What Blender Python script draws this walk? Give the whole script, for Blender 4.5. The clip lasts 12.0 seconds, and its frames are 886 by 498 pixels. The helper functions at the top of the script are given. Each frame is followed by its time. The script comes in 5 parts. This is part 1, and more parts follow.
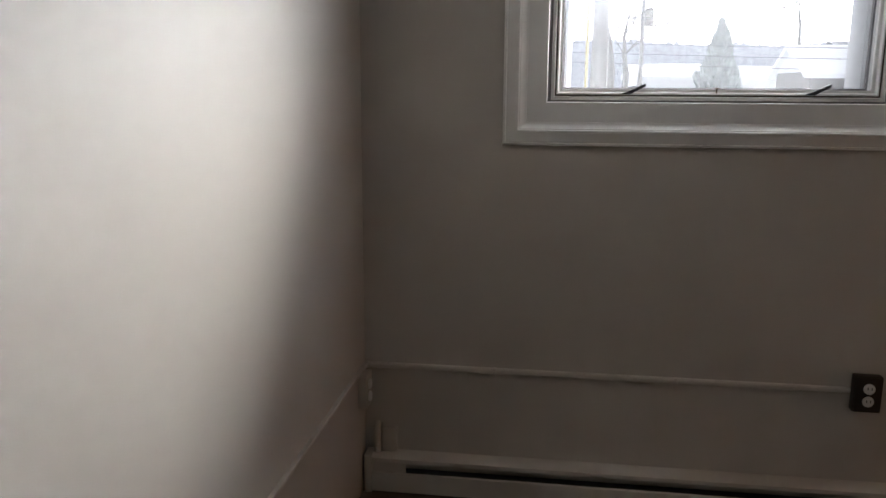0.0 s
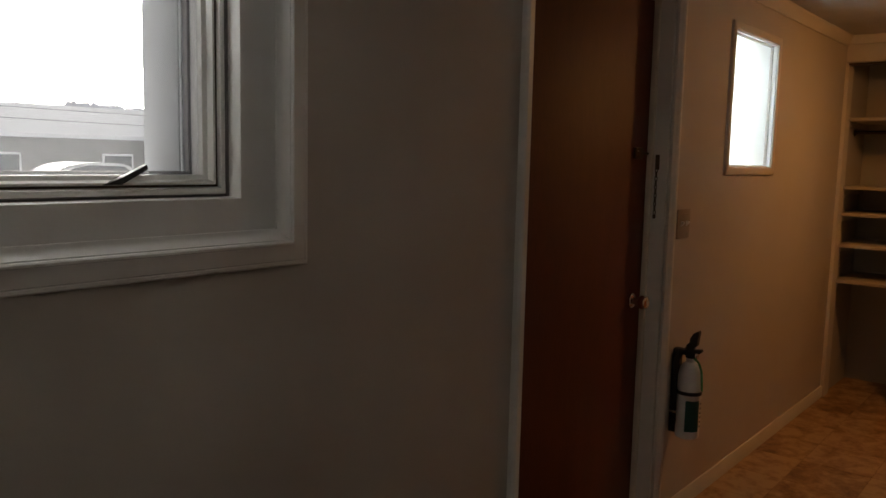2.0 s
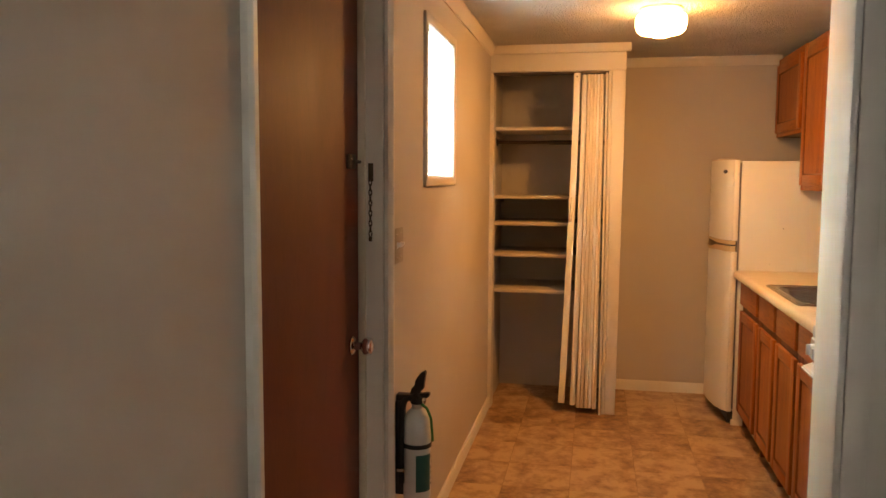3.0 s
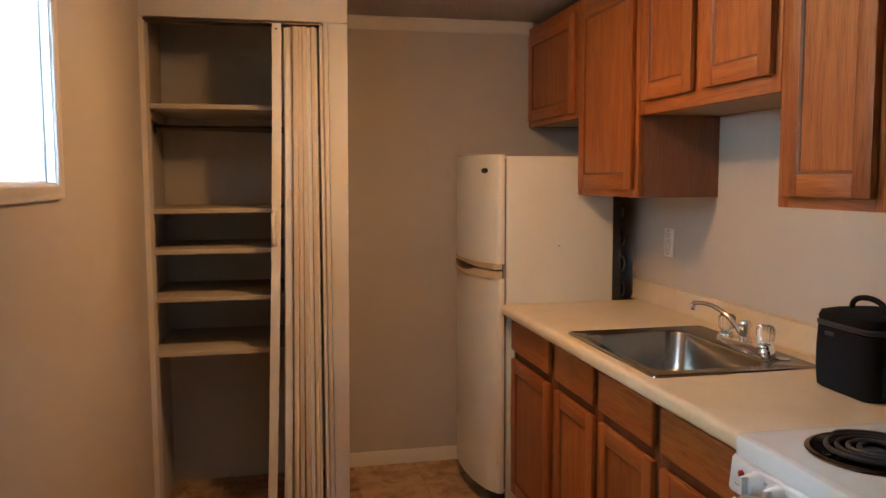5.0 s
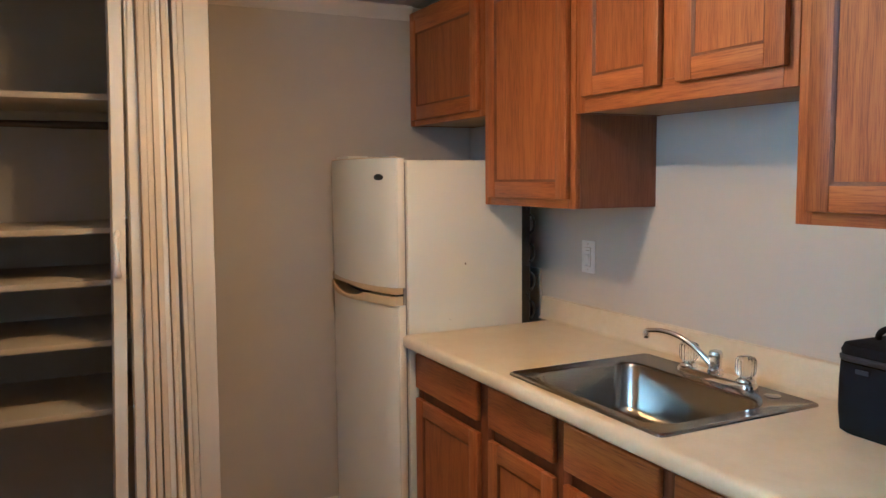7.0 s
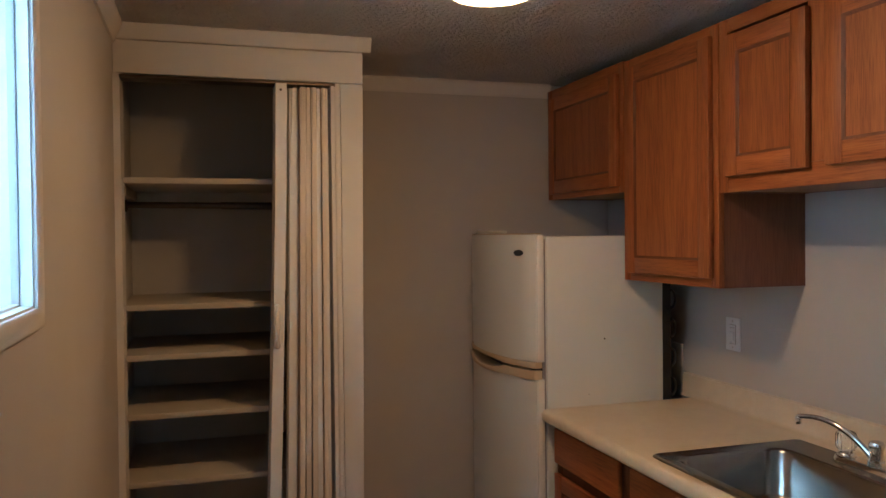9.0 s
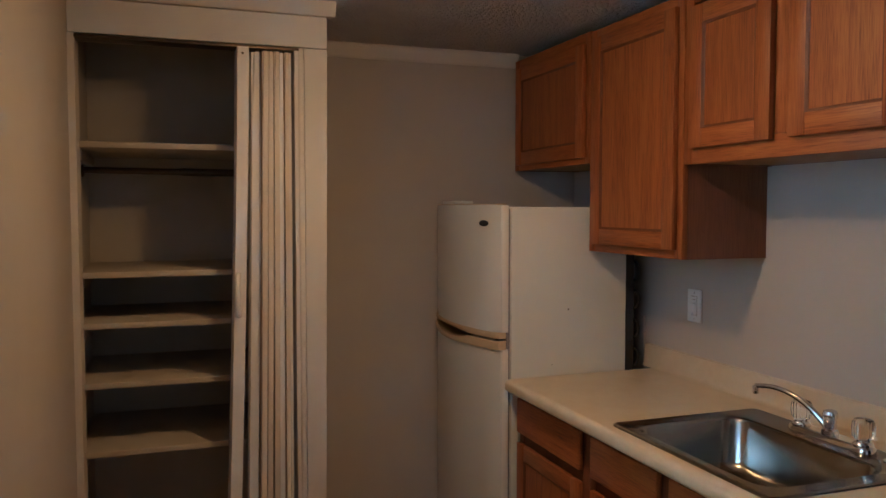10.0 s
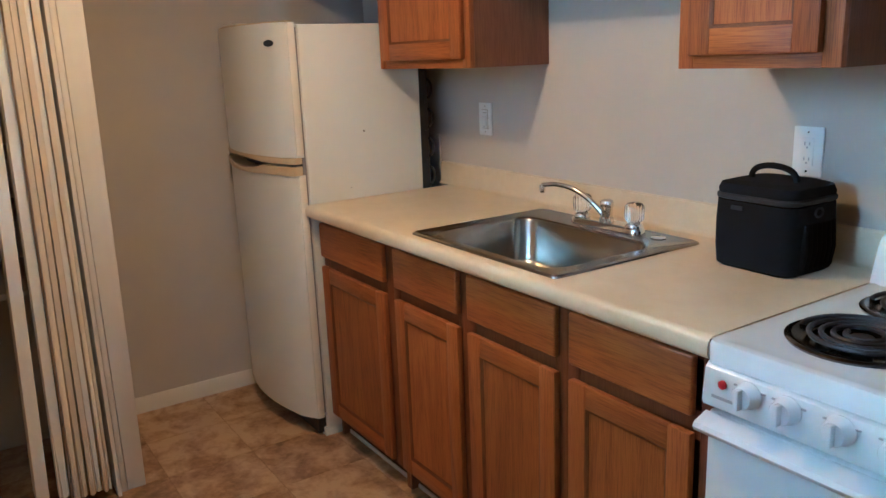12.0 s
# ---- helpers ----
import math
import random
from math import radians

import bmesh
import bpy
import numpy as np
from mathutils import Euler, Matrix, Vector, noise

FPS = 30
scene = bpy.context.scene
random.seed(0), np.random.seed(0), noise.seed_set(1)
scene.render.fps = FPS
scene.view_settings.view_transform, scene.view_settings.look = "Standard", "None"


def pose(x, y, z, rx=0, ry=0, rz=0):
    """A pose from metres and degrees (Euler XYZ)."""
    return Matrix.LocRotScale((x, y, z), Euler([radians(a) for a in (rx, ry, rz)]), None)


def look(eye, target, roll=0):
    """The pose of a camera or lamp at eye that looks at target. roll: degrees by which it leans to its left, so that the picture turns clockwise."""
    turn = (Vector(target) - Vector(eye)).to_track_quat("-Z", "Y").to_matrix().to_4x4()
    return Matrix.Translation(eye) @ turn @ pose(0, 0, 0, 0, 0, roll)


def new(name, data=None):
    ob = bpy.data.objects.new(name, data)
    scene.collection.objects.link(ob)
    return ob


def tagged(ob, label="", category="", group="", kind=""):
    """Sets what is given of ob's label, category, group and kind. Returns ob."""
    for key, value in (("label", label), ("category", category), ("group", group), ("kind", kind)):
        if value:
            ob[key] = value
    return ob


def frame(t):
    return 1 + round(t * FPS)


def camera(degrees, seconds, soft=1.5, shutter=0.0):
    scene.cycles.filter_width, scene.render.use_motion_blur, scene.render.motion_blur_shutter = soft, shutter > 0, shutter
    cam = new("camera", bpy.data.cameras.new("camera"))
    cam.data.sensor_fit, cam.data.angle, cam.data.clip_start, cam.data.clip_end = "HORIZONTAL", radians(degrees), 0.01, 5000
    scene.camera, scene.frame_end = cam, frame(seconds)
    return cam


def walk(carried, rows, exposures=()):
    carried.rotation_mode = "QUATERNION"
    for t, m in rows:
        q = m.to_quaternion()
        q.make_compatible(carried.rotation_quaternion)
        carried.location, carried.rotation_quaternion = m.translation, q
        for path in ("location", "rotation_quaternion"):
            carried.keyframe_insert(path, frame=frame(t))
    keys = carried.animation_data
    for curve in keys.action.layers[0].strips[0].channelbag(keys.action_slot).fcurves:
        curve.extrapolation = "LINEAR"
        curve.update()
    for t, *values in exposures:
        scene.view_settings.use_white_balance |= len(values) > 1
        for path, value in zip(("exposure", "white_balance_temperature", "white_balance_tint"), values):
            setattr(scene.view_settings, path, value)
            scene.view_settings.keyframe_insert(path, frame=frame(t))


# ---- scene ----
cam = camera(58.7, 12.0)
PATH = [
    (0, (0.739, -1.358, 1.399), (0.463, 0.582, 1.0), 0.3),
    (0.5, (0.646, -1.106, 1.424), (0.939, 0.837, 1.054), 0.7),
    (0.9, (0.699, -0.784, 1.426), (1.359, 1.07, 1.072), 1.1),
    (1, (0.709, -0.706, 1.418), (1.472, 1.113, 1.091), 0.8),
    (1.5, (0.758, -0.352, 1.424), (1.958, 1.221, 1.129), 1.4),
    (2, (0.843, -0.032, 1.442), (2.37, 1.239, 1.211), 1.3),
    (2.5, (1.074, 0.317, 1.446), (2.882, 1.147, 1.24), 1.1),
    (3, (1.302, 0.577, 1.426), (3.258, 0.954, 1.247), 0.3),
    (3.5, (1.637, 0.689, 1.421), (3.628, 0.749, 1.252), 0.3),
    (3.7, (1.809, 0.707, 1.442), (3.802, 0.682, 1.282), -0.0),
    (5.3, (3.029, 0.742, 1.436), (4.954, 0.235, 1.243), -0.4),
    (5.5, (3.152, 0.775, 1.433), (5.059, 0.208, 1.229), -0.6),
    (6, (3.351, 0.873, 1.448), (5.199, 0.14, 1.227), 0.4),
    (6.5, (3.393, 0.883, 1.464), (5.185, 0.015, 1.273), 0.2),
    (6.7, (3.444, 0.884, 1.468), (5.218, -0.022, 1.291), -0.5),
    (8.3, (3.402, 0.952, 1.476), (5.295, 0.324, 1.321), -1.1),
    (8.5, (3.4, 0.955, 1.513), (5.301, 0.346, 1.403), -0.9),
    (9, (3.389, 0.95, 1.536), (5.301, 0.363, 1.503), -0.6),
    (9.5, (3.397, 0.936, 1.524), (5.303, 0.33, 1.507), -0.3),
    (10, (3.402, 0.933, 1.524), (5.286, 0.271, 1.422), -0.0),
    (10.5, (3.418, 0.917, 1.46), (5.257, 0.178, 1.193), -0.5),
    (11, (3.423, 0.91, 1.416), (5.203, 0.104, 0.989), -0.9),
    (11.5, (3.428, 0.907, 1.416), (5.168, 0.046, 0.938), -1.5),
    (12, (3.41, 0.898, 1.417), (5.033, -0.167, 0.935), -2.2),
]
EXPOSURES = [
    (0.0, 2.3, 6200, 11), (0.5, 1.7, 5500, 8), (1.0, 1.35, 5500, 6), (1.5, 1.15, 6000, 8), (2.0, 1.45, 6800, 9),
    (2.5, 2.5, 8200, 8), (3.0, 3.35, 7000, 6), (3.5, 3.3, 6200, 4), (5.5, 2.6, 4750, 1), (6.5, 3.05, 4080, -8),
    (8.5, 2.85, 4000, -8), (9.0, 2.1, 4250, -4), (9.5, 2.0, 4200, -4), (10.0, 2.0, 4250, -3), (10.5, 2.55, 4050, -6), (11.0, 2.9, 3930, -8), (11.5, 3.05, 3900, -9), (12.0, 3.05, 3980, -9),
]

walk(cam, [(t, look(eye, target, roll)) for t, eye, target, roll in PATH], EXPOSURES)

# ---- light ----
world = bpy.data.worlds.new("sky_world")
scene.world = world
world.use_nodes = True
wn, wl = world.node_tree.nodes, world.node_tree.links
sky = wn.new("ShaderNodeTexSky")
sky.sky_type = "NISHITA"
sky.sun_disc = False
sky.sun_elevation, sky.sun_rotation = radians(17), radians(32)
sky.air_density, sky.dust_density, sky.ozone_density = 1.0, 3.0, 1.0
pale = wn.new("ShaderNodeHueSaturation")
pale.inputs["Saturation"].default_value = 0.12
wl.new(sky.outputs[0], pale.inputs["Color"])
wl.new(pale.outputs[0], wn["Background"].inputs["Color"])
wn["Background"].inputs["Strength"].default_value = 0.085

sun = new("sun", bpy.data.lights.new("sun", "SUN"))
sun.data.energy, sun.data.angle, sun.data.color = 0.8, radians(30), (1.0, 0.97, 0.92)
sun.matrix_world = look((0.53, 0.85, 0.31), (0, 0, 0))


NORTH_IN = 1.432


def opening_light(x, y, z, w, h, power, colour=(0.86, 0.93, 1.0), way=(0, -1, -0.25)):
    """Skylight entering through a window opening."""
    ob = new("window_daylight", bpy.data.lights.new("window_daylight", "AREA"))
    ob.data.shape, ob.data.size, ob.data.size_y = "RECTANGLE", w, h
    ob.data.energy, ob.data.color = power, colour
    ob.matrix_world = look((x, y, z), (x + way[0], y + way[1], z + way[2]))
    return ob


strip = opening_light(1.217, NORTH_IN, 1.845, 0.84, 0.18, 2.25, (0.90, 0.95, 1.0), (-0.25, -1, 0.15))
strip.data.spread = radians(110)
opening_light(4.48, 1.50, 1.71, 0.60, 0.62, 2.1, (0.95, 0.975, 1.0))

# ---- materials ----
def nodes_of(name):
    m = bpy.data.materials.new(name)
    m.use_nodes = True
    return m, m.node_tree.nodes, m.node_tree.links, m.node_tree.nodes["Principled BSDF"]


def ramp(n, stops):
    r = n.new("ShaderNodeValToRGB")
    e = r.color_ramp.elements
    while len(e) < len(stops):
        e.new(0.5)
    for item, (pos, c) in zip(e, stops):
        item.position, item.color = pos, (*c, 1)
    return r


def coords(n, l, scale=(1, 1, 1), kind="Object"):
    tc, mp = n.new("ShaderNodeTexCoord"), n.new("ShaderNodeMapping")
    mp.inputs["Scale"].default_value = scale
    l.new(tc.outputs[kind], mp.inputs["Vector"])
    return mp.outputs[0]


def noise_at(n, l, vec, scale, detail=4.0, rough=0.55, distort=0.0):
    t = n.new("ShaderNodeTexNoise")
    t.inputs["Scale"].default_value, t.inputs["Detail"].default_value = scale, detail
    t.inputs["Roughness"].default_value, t.inputs["Distortion"].default_value = rough, distort
    l.new(vec, t.inputs["Vector"])
    return t.outputs["Fac"]


def bump_from(n, l, p, height, strength, distance=0.002):
    b = n.new("ShaderNodeBump")
    b.inputs["Strength"].default_value, b.inputs["Distance"].default_value = strength, distance
    l.new(height, b.inputs["Height"])
    l.new(b.outputs[0], p.inputs["Normal"])


def painted(name, c, rough=0.55, vary=0.06, bump=0.15, grain=180, spec=0.4, metal=0.0, scale=(1, 1, 1)):
    """Paint, plastic, enamel or cloth: two scales of tone, fine relief."""
    m, n, l, p = nodes_of(name)
    vec = coords(n, l, scale)
    big, fine = noise_at(n, l, vec, 2.3, 5), noise_at(n, l, vec, grain, 3)
    lo = tuple(v * (1 - vary) for v in c)
    hi = tuple(min(1, v * (1 + vary)) for v in c)
    r = ramp(n, [(0.3, lo), (0.7, hi)])
    l.new(big, r.inputs[0])
    l.new(r.outputs[0], p.inputs["Base Color"])
    rr = n.new("ShaderNodeMapRange")
    rr.inputs["To Min"].default_value, rr.inputs["To Max"].default_value = max(0.03, rough - 0.08), min(1, rough + 0.08)
    l.new(noise_at(n, l, vec, 9, 4), rr.inputs["Value"])
    l.new(rr.outputs[0], p.inputs["Roughness"])
    p.inputs["Metallic"].default_value = metal
    p.inputs["Specular IOR Level"].default_value = spec
    if bump:
        bump_from(n, l, p, fine, bump)
    return m


def wooden(name, dark, mid, light, along="z", rough=0.38, stretch=16, ring=6.0, bump=0.25, coat=0.15):
    """Wood with long pores and cathedral figure along one axis, varied from piece to piece."""
    m, n, l, p = nodes_of(name)
    tc, mp = n.new("ShaderNodeTexCoord"), n.new("ShaderNodeMapping")
    info = n.new("ShaderNodeObjectInfo")
    shift = n.new("ShaderNodeVectorMath")
    shift.operation = "ADD"
    spread = n.new("ShaderNodeMath")
    spread.operation = "MULTIPLY"
    spread.inputs[1].default_value = 37.0
    l.new(info.outputs["Random"], spread.inputs[0])
    l.new(tc.outputs["Object"], shift.inputs[0])
    l.new(spread.outputs[0], shift.inputs[1])
    s = {"x": (1, stretch, stretch), "y": (stretch, 1, stretch), "z": (stretch, stretch, 1)}[along]
    mp.inputs["Scale"].default_value = s
    l.new(shift.outputs[0], mp.inputs["Vector"])
    vec = mp.outputs[0]
    wide = noise_at(n, l, vec, 0.9, 3, 0.5, 0.9)
    bands = n.new("ShaderNodeMath")
    bands.operation = "MULTIPLY"
    bands.inputs[1].default_value = ring
    l.new(wide, bands.inputs[0])
    saw = n.new("ShaderNodeMath")
    saw.operation = "PINGPONG"
    saw.inputs[1].default_value = 0.5
    l.new(bands.outputs[0], saw.inputs[0])
    fine = n.new("ShaderNodeMapping")
    fine.inputs["Scale"].default_value = {"x": (1, 34, 34), "y": (34, 1, 34), "z": (34, 34, 1)}[along]
    l.new(shift.outputs[0], fine.inputs["Vector"])
    pores = noise_at(n, l, fine.outputs[0], 14.0, 4, 0.6)
    flecks = n.new("ShaderNodeMapRange")
    flecks.inputs["From Min"].default_value, flecks.inputs["From Max"].default_value = 0.34, 0.58
    l.new(pores, flecks.inputs["Value"])
    mix = n.new("ShaderNodeMath")
    mix.operation = "MULTIPLY_ADD"
    mix.inputs[1].default_value = 0.36
    l.new(saw.outputs[0], mix.inputs[0])
    half = n.new("ShaderNodeMath")
    half.operation = "MULTIPLY"
    half.inputs[1].default_value = 0.30
    l.new(flecks.outputs[0], half.inputs[0])
    l.new(half.outputs[0], mix.inputs[2])
    r = ramp(n, [(0.02, dark), (0.25, mid), (0.48, light)])
    l.new(mix.outputs[0], r.inputs[0])
    tone = n.new("ShaderNodeHueSaturation")
    value = n.new("ShaderNodeMapRange")
    value.inputs["To Min"].default_value, value.inputs["To Max"].default_value = 0.86, 1.12
    l.new(info.outputs["Random"], value.inputs["Value"])
    l.new(value.outputs[0], tone.inputs["Value"])
    l.new(r.outputs[0], tone.inputs["Color"])
    l.new(tone.outputs[0], p.inputs["Base Color"])
    p.inputs["Roughness"].default_value = rough
    p.inputs["Coat Weight"].default_value, p.inputs["Coat Roughness"].default_value = coat, 0.25
    bump_from(n, l, p, pores, bump, 0.001)
    return m


def metallic(name, c, rough, brushed=(1, 1, 1), bump=0.05):
    m, n, l, p = nodes_of(name)
    p.inputs["Metallic"].default_value = 1.0
    p.inputs["Base Color"].default_value = (*c, 1)
    vec = coords(n, l, brushed)
    f = noise_at(n, l, vec, 25, 3)
    rr = n.new("ShaderNodeMapRange")
    rr.inputs["To Min"].default_value, rr.inputs["To Max"].default_value = rough * 0.94, rough * 1.08
    l.new(f, rr.inputs["Value"])
    l.new(rr.outputs[0], p.inputs["Roughness"])
    if bump:
        bump_from(n, l, p, f, bump, 0.0006)
    return m


def glassy(name, c=(1, 1, 1), rough=0.0, ior=1.45):
    m, n, l, p = nodes_of(name)
    p.inputs["Base Color"].default_value = (*c, 1)
    p.inputs["Transmission Weight"].default_value = 1.0
    p.inputs["Roughness"].default_value, p.inputs["IOR"].default_value = rough, ior
    return m


def veiled_glass():
    """Clear window glass with a thin, uneven veil added to imitate outdoor haze."""
    m, n, l, p = nodes_of("veiled_window_glass")
    p.inputs["Transmission Weight"].default_value = 1.0
    p.inputs["Roughness"].default_value, p.inputs["IOR"].default_value = 0.0, 1.1
    veil, mix, amount = n.new("ShaderNodeBsdfTranslucent"), n.new("ShaderNodeMixShader"), n.new("ShaderNodeMapRange")
    veil.inputs["Color"].default_value = (0.88, 0.90, 0.94, 1)
    amount.inputs["To Min"].default_value, amount.inputs["To Max"].default_value = 0.045, 0.085
    l.new(noise_at(n, l, coords(n, l), 3.5, 5), amount.inputs["Value"])
    l.new(amount.outputs[0], mix.inputs[0])
    l.new(p.outputs[0], mix.inputs[1])
    l.new(veil.outputs[0], mix.inputs[2])
    l.new(mix.outputs[0], n["Material Output"].inputs["Surface"])
    return m


def glowing(name, c, strength):
    m, n, l, p = nodes_of(name)
    p.inputs["Base Color"].default_value = (0.8, 0.78, 0.72, 1)
    p.inputs["Emission Color"].default_value = (*c, 1)
    p.inputs["Emission Strength"].default_value = strength
    return m


def popcorn_material():
    m, n, l, p = nodes_of("popcorn_ceiling")
    vec = coords(n, l)
    v = n.new("ShaderNodeTexVoronoi")
    v.inputs["Scale"].default_value = 60
    l.new(vec, v.inputs["Vector"])
    inv = n.new("ShaderNodeMath")
    inv.operation = "SUBTRACT"
    inv.inputs[0].default_value = 1.0
    l.new(v.outputs["Distance"], inv.inputs[1])
    lump = noise_at(n, l, vec, 120, 5, 0.7)
    add = n.new("ShaderNodeMath")
    add.operation = "ADD"
    l.new(inv.outputs[0], add.inputs[0])
    l.new(lump, add.inputs[1])
    r = ramp(n, [(0.3, (0.63, 0.61, 0.57)), (0.7, (0.76, 0.74, 0.70))])
    l.new(noise_at(n, l, vec, 3, 4), r.inputs[0])
    l.new(r.outputs[0], p.inputs["Base Color"])
    p.inputs["Roughness"].default_value = 0.9
    bump_from(n, l, p, add.outputs[0], 1.0, 0.020)
    return m


def vinyl_material():
    """Printed stone-look vinyl, tone varied from tile to tile."""
    m, n, l, p = nodes_of("stone_look_vinyl")
    info = n.new("ShaderNodeObjectInfo")
    spread, shift = n.new("ShaderNodeMath"), n.new("ShaderNodeVectorMath")
    spread.operation, shift.operation = "MULTIPLY", "ADD"
    spread.inputs[1].default_value = 53.0
    l.new(info.outputs["Random"], spread.inputs[0])
    l.new(coords(n, l), shift.inputs[0])
    l.new(spread.outputs[0], shift.inputs[1])
    vec = shift.outputs[0]
    a, b = noise_at(n, l, vec, 9.0, 6, 0.62, 0.3), noise_at(n, l, vec, 42, 5, 0.7)
    mix = n.new("ShaderNodeMath")
    mix.operation = "MULTIPLY_ADD"
    mix.inputs[1].default_value = 0.35
    l.new(b, mix.inputs[0])
    sub = n.new("ShaderNodeMath")
    sub.operation = "MULTIPLY_ADD"
    sub.inputs[1].default_value = 0.16
    l.new(info.outputs["Random"], sub.inputs[0])
    l.new(a, sub.inputs[2])
    l.new(sub.outputs[0], mix.inputs[2])
    r = ramp(n, [(0.50, (0.125, 0.062, 0.026)), (0.68, (0.29, 0.165, 0.078)), (0.86, (0.48, 0.325, 0.180))])
    l.new(mix.outputs[0], r.inputs[0])
    l.new(r.outputs[0], p.inputs["Base Color"])
    p.inputs["Roughness"].default_value = 0.42
    bump_from(n, l, p, b, 0.2, 0.001)
    return m


def laminate_material():
    """Beige laminate with a cloudy print and fine specks."""
    m, n, l, p = nodes_of("beige_laminate")
    vec = coords(n, l)
    cloud, speck = noise_at(n, l, vec, 11, 6, 0.65, 0.4), noise_at(n, l, vec, 160, 3, 0.7)
    add = n.new("ShaderNodeMath")
    add.operation = "MULTIPLY_ADD"
    add.inputs[1].default_value = 0.35
    l.new(speck, add.inputs[0])
    l.new(cloud, add.inputs[2])
    r = ramp(n, [(0.45, (0.585, 0.480, 0.315)), (0.66, (0.62, 0.52, 0.355)), (0.86, (0.65, 0.555, 0.39))])
    l.new(add.outputs[0], r.inputs[0])
    l.new(r.outputs[0], p.inputs["Base Color"])
    gloss = n.new("ShaderNodeMapRange")
    gloss.inputs["To Min"].default_value, gloss.inputs["To Max"].default_value = 0.28, 0.46
    l.new(noise_at(n, l, vec, 5, 4), gloss.inputs["Value"])
    l.new(gloss.outputs[0], p.inputs["Roughness"])
    return m


def snow_material():
    m, n, l, p = nodes_of("snowy_grass")
    vec = coords(n, l)
    r = ramp(n, [(0.30, (0.22, 0.19, 0.14)), (0.42, (0.82, 0.84, 0.88))])
    l.new(noise_at(n, l, vec, 0.35, 8, 0.65), r.inputs[0])
    l.new(r.outputs[0], p.inputs["Base Color"])
    p.inputs["Roughness"].default_value = 0.8
    return m


WALL = painted("greige_wall_paint", (0.50, 0.455, 0.40), 0.6, 0.03, 0.10, 260, 0.3)
TRIM = painted("cream_trim_paint", (0.66, 0.62, 0.55), 0.6, 0.04, 0.08, 120, 0.3)
CASING = painted("white_window_paint", (0.76, 0.74, 0.70), 0.40, 0.05, 0.10, 110, 0.45)
# Dark grey that paints in the shade of the sash reveal and narrow gaps.
TRACK = painted("shaded_recess_grey", (0.25, 0.225, 0.215), 0.5, 0.15, 0.2, 90)
CLOSETPAINT = painted("closet_beige_paint", (0.47, 0.42, 0.34), 0.6, 0.05, 0.1, 200)
POPCORN = popcorn_material()
VINYL = vinyl_material()
GROUT = painted("dark_vinyl_joint", (0.25, 0.145, 0.070), 0.6, 0.1)
CARPET = painted("brown_carpet", (0.11, 0.08, 0.055), 0.95, 0.15, 0.9, 420, 0.1)
OAK = wooden("honey_oak_upright", (0.15, 0.036, 0.004), (0.275, 0.077, 0.009), (0.365, 0.117, 0.015), "z", 0.5, 13, 4.5, 0.25, 0.0)
OAKX = wooden("honey_oak_level", (0.15, 0.036, 0.004), (0.275, 0.077, 0.009), (0.365, 0.117, 0.015), "x", 0.5, 13, 4.5, 0.25, 0.0)
# Same oak darkened: shade of base frames and door beads put into colour.
OAKSHADED = wooden("shaded_oak_frame", (0.06, 0.014, 0.003), (0.125, 0.032, 0.006), (0.17, 0.050, 0.011), "z", 0.55, 9, 3.0, 0.25, 0.0)
# Near-black stands in for shade behind the cabinet frames and at the toe.
GAPSHADE = painted("cabinet_shadow_gap", (0.03, 0.011, 0.005), 0.6)
PLY = wooden("oak_veneer_side", (0.12, 0.040, 0.013), (0.18, 0.066, 0.022), (0.23, 0.090, 0.032), "z", 0.55, 7, 1.6, 0.25, 0.0)
TANPLY = wooden("pale_tan_plywood", (0.26, 0.17, 0.09), (0.34, 0.23, 0.13), (0.40, 0.28, 0.17), "x", 0.6, 7, 1.6, 0.15, 0.0)
DOORWOOD = wooden("red_brown_door_veneer", (0.108, 0.017, 0.007), (0.142, 0.026, 0.010), (0.178, 0.036, 0.014), "z", 0.55, 6, 2.0, 0.12, 0.0)
LAMINATE = laminate_material()
FRIDGE = painted("fridge_white_enamel", (0.68, 0.66, 0.57), 0.34, 0.03, 0.12, 420, 0.5)
ALMOND = painted("yellowed_plastic", (0.52, 0.40, 0.22), 0.45, 0.12)
# Cream door edge, made brighter for the light falling on that side.
LITEDGE = painted("lit_cream_edge", (0.74, 0.69, 0.58), 0.4, 0.05)
BLACKPLASTIC = painted("black_plastic", (0.018, 0.018, 0.020), 0.5, 0.2)
RUBBER = painted("black_rubber", (0.015, 0.015, 0.015), 0.75, 0.2)
ENAMEL = painted("stove_white_enamel", (0.66, 0.68, 0.70), 0.22, 0.03, 0.03, 200, 0.55)
ENAMELGREY = painted("stove_grey_print", (0.35, 0.36, 0.38), 0.4)
STEEL = metallic("brushed_steel", (0.37, 0.35, 0.315), 0.21, (1, 6, 6), 0.0)
CHROME = metallic("chrome", (0.78, 0.78, 0.78), 0.09)
DULLCHROME = metallic("worn_drip_pan_chrome", (0.16, 0.155, 0.15), 0.13)
DARKMETAL = metallic("dark_bronze", (0.10, 0.075, 0.05), 0.42)
COIL = painted("black_coil", (0.02, 0.02, 0.022), 0.45, 0.3)
ACRYLIC = glassy("clear_acrylic", (0.97, 0.97, 0.95), 0.06, 1.49)
GLASS = veiled_glass()
CLOTH = painted("black_nylon_cloth", (0.012, 0.013, 0.016), 0.9, 0.3, 0.8, 520, 0.08)
PIPING = painted("dark_grey_piping", (0.028, 0.030, 0.034), 0.7, 0.2)
PLATE = painted("white_outlet_plastic", (0.74, 0.73, 0.70), 0.35, 0.02)
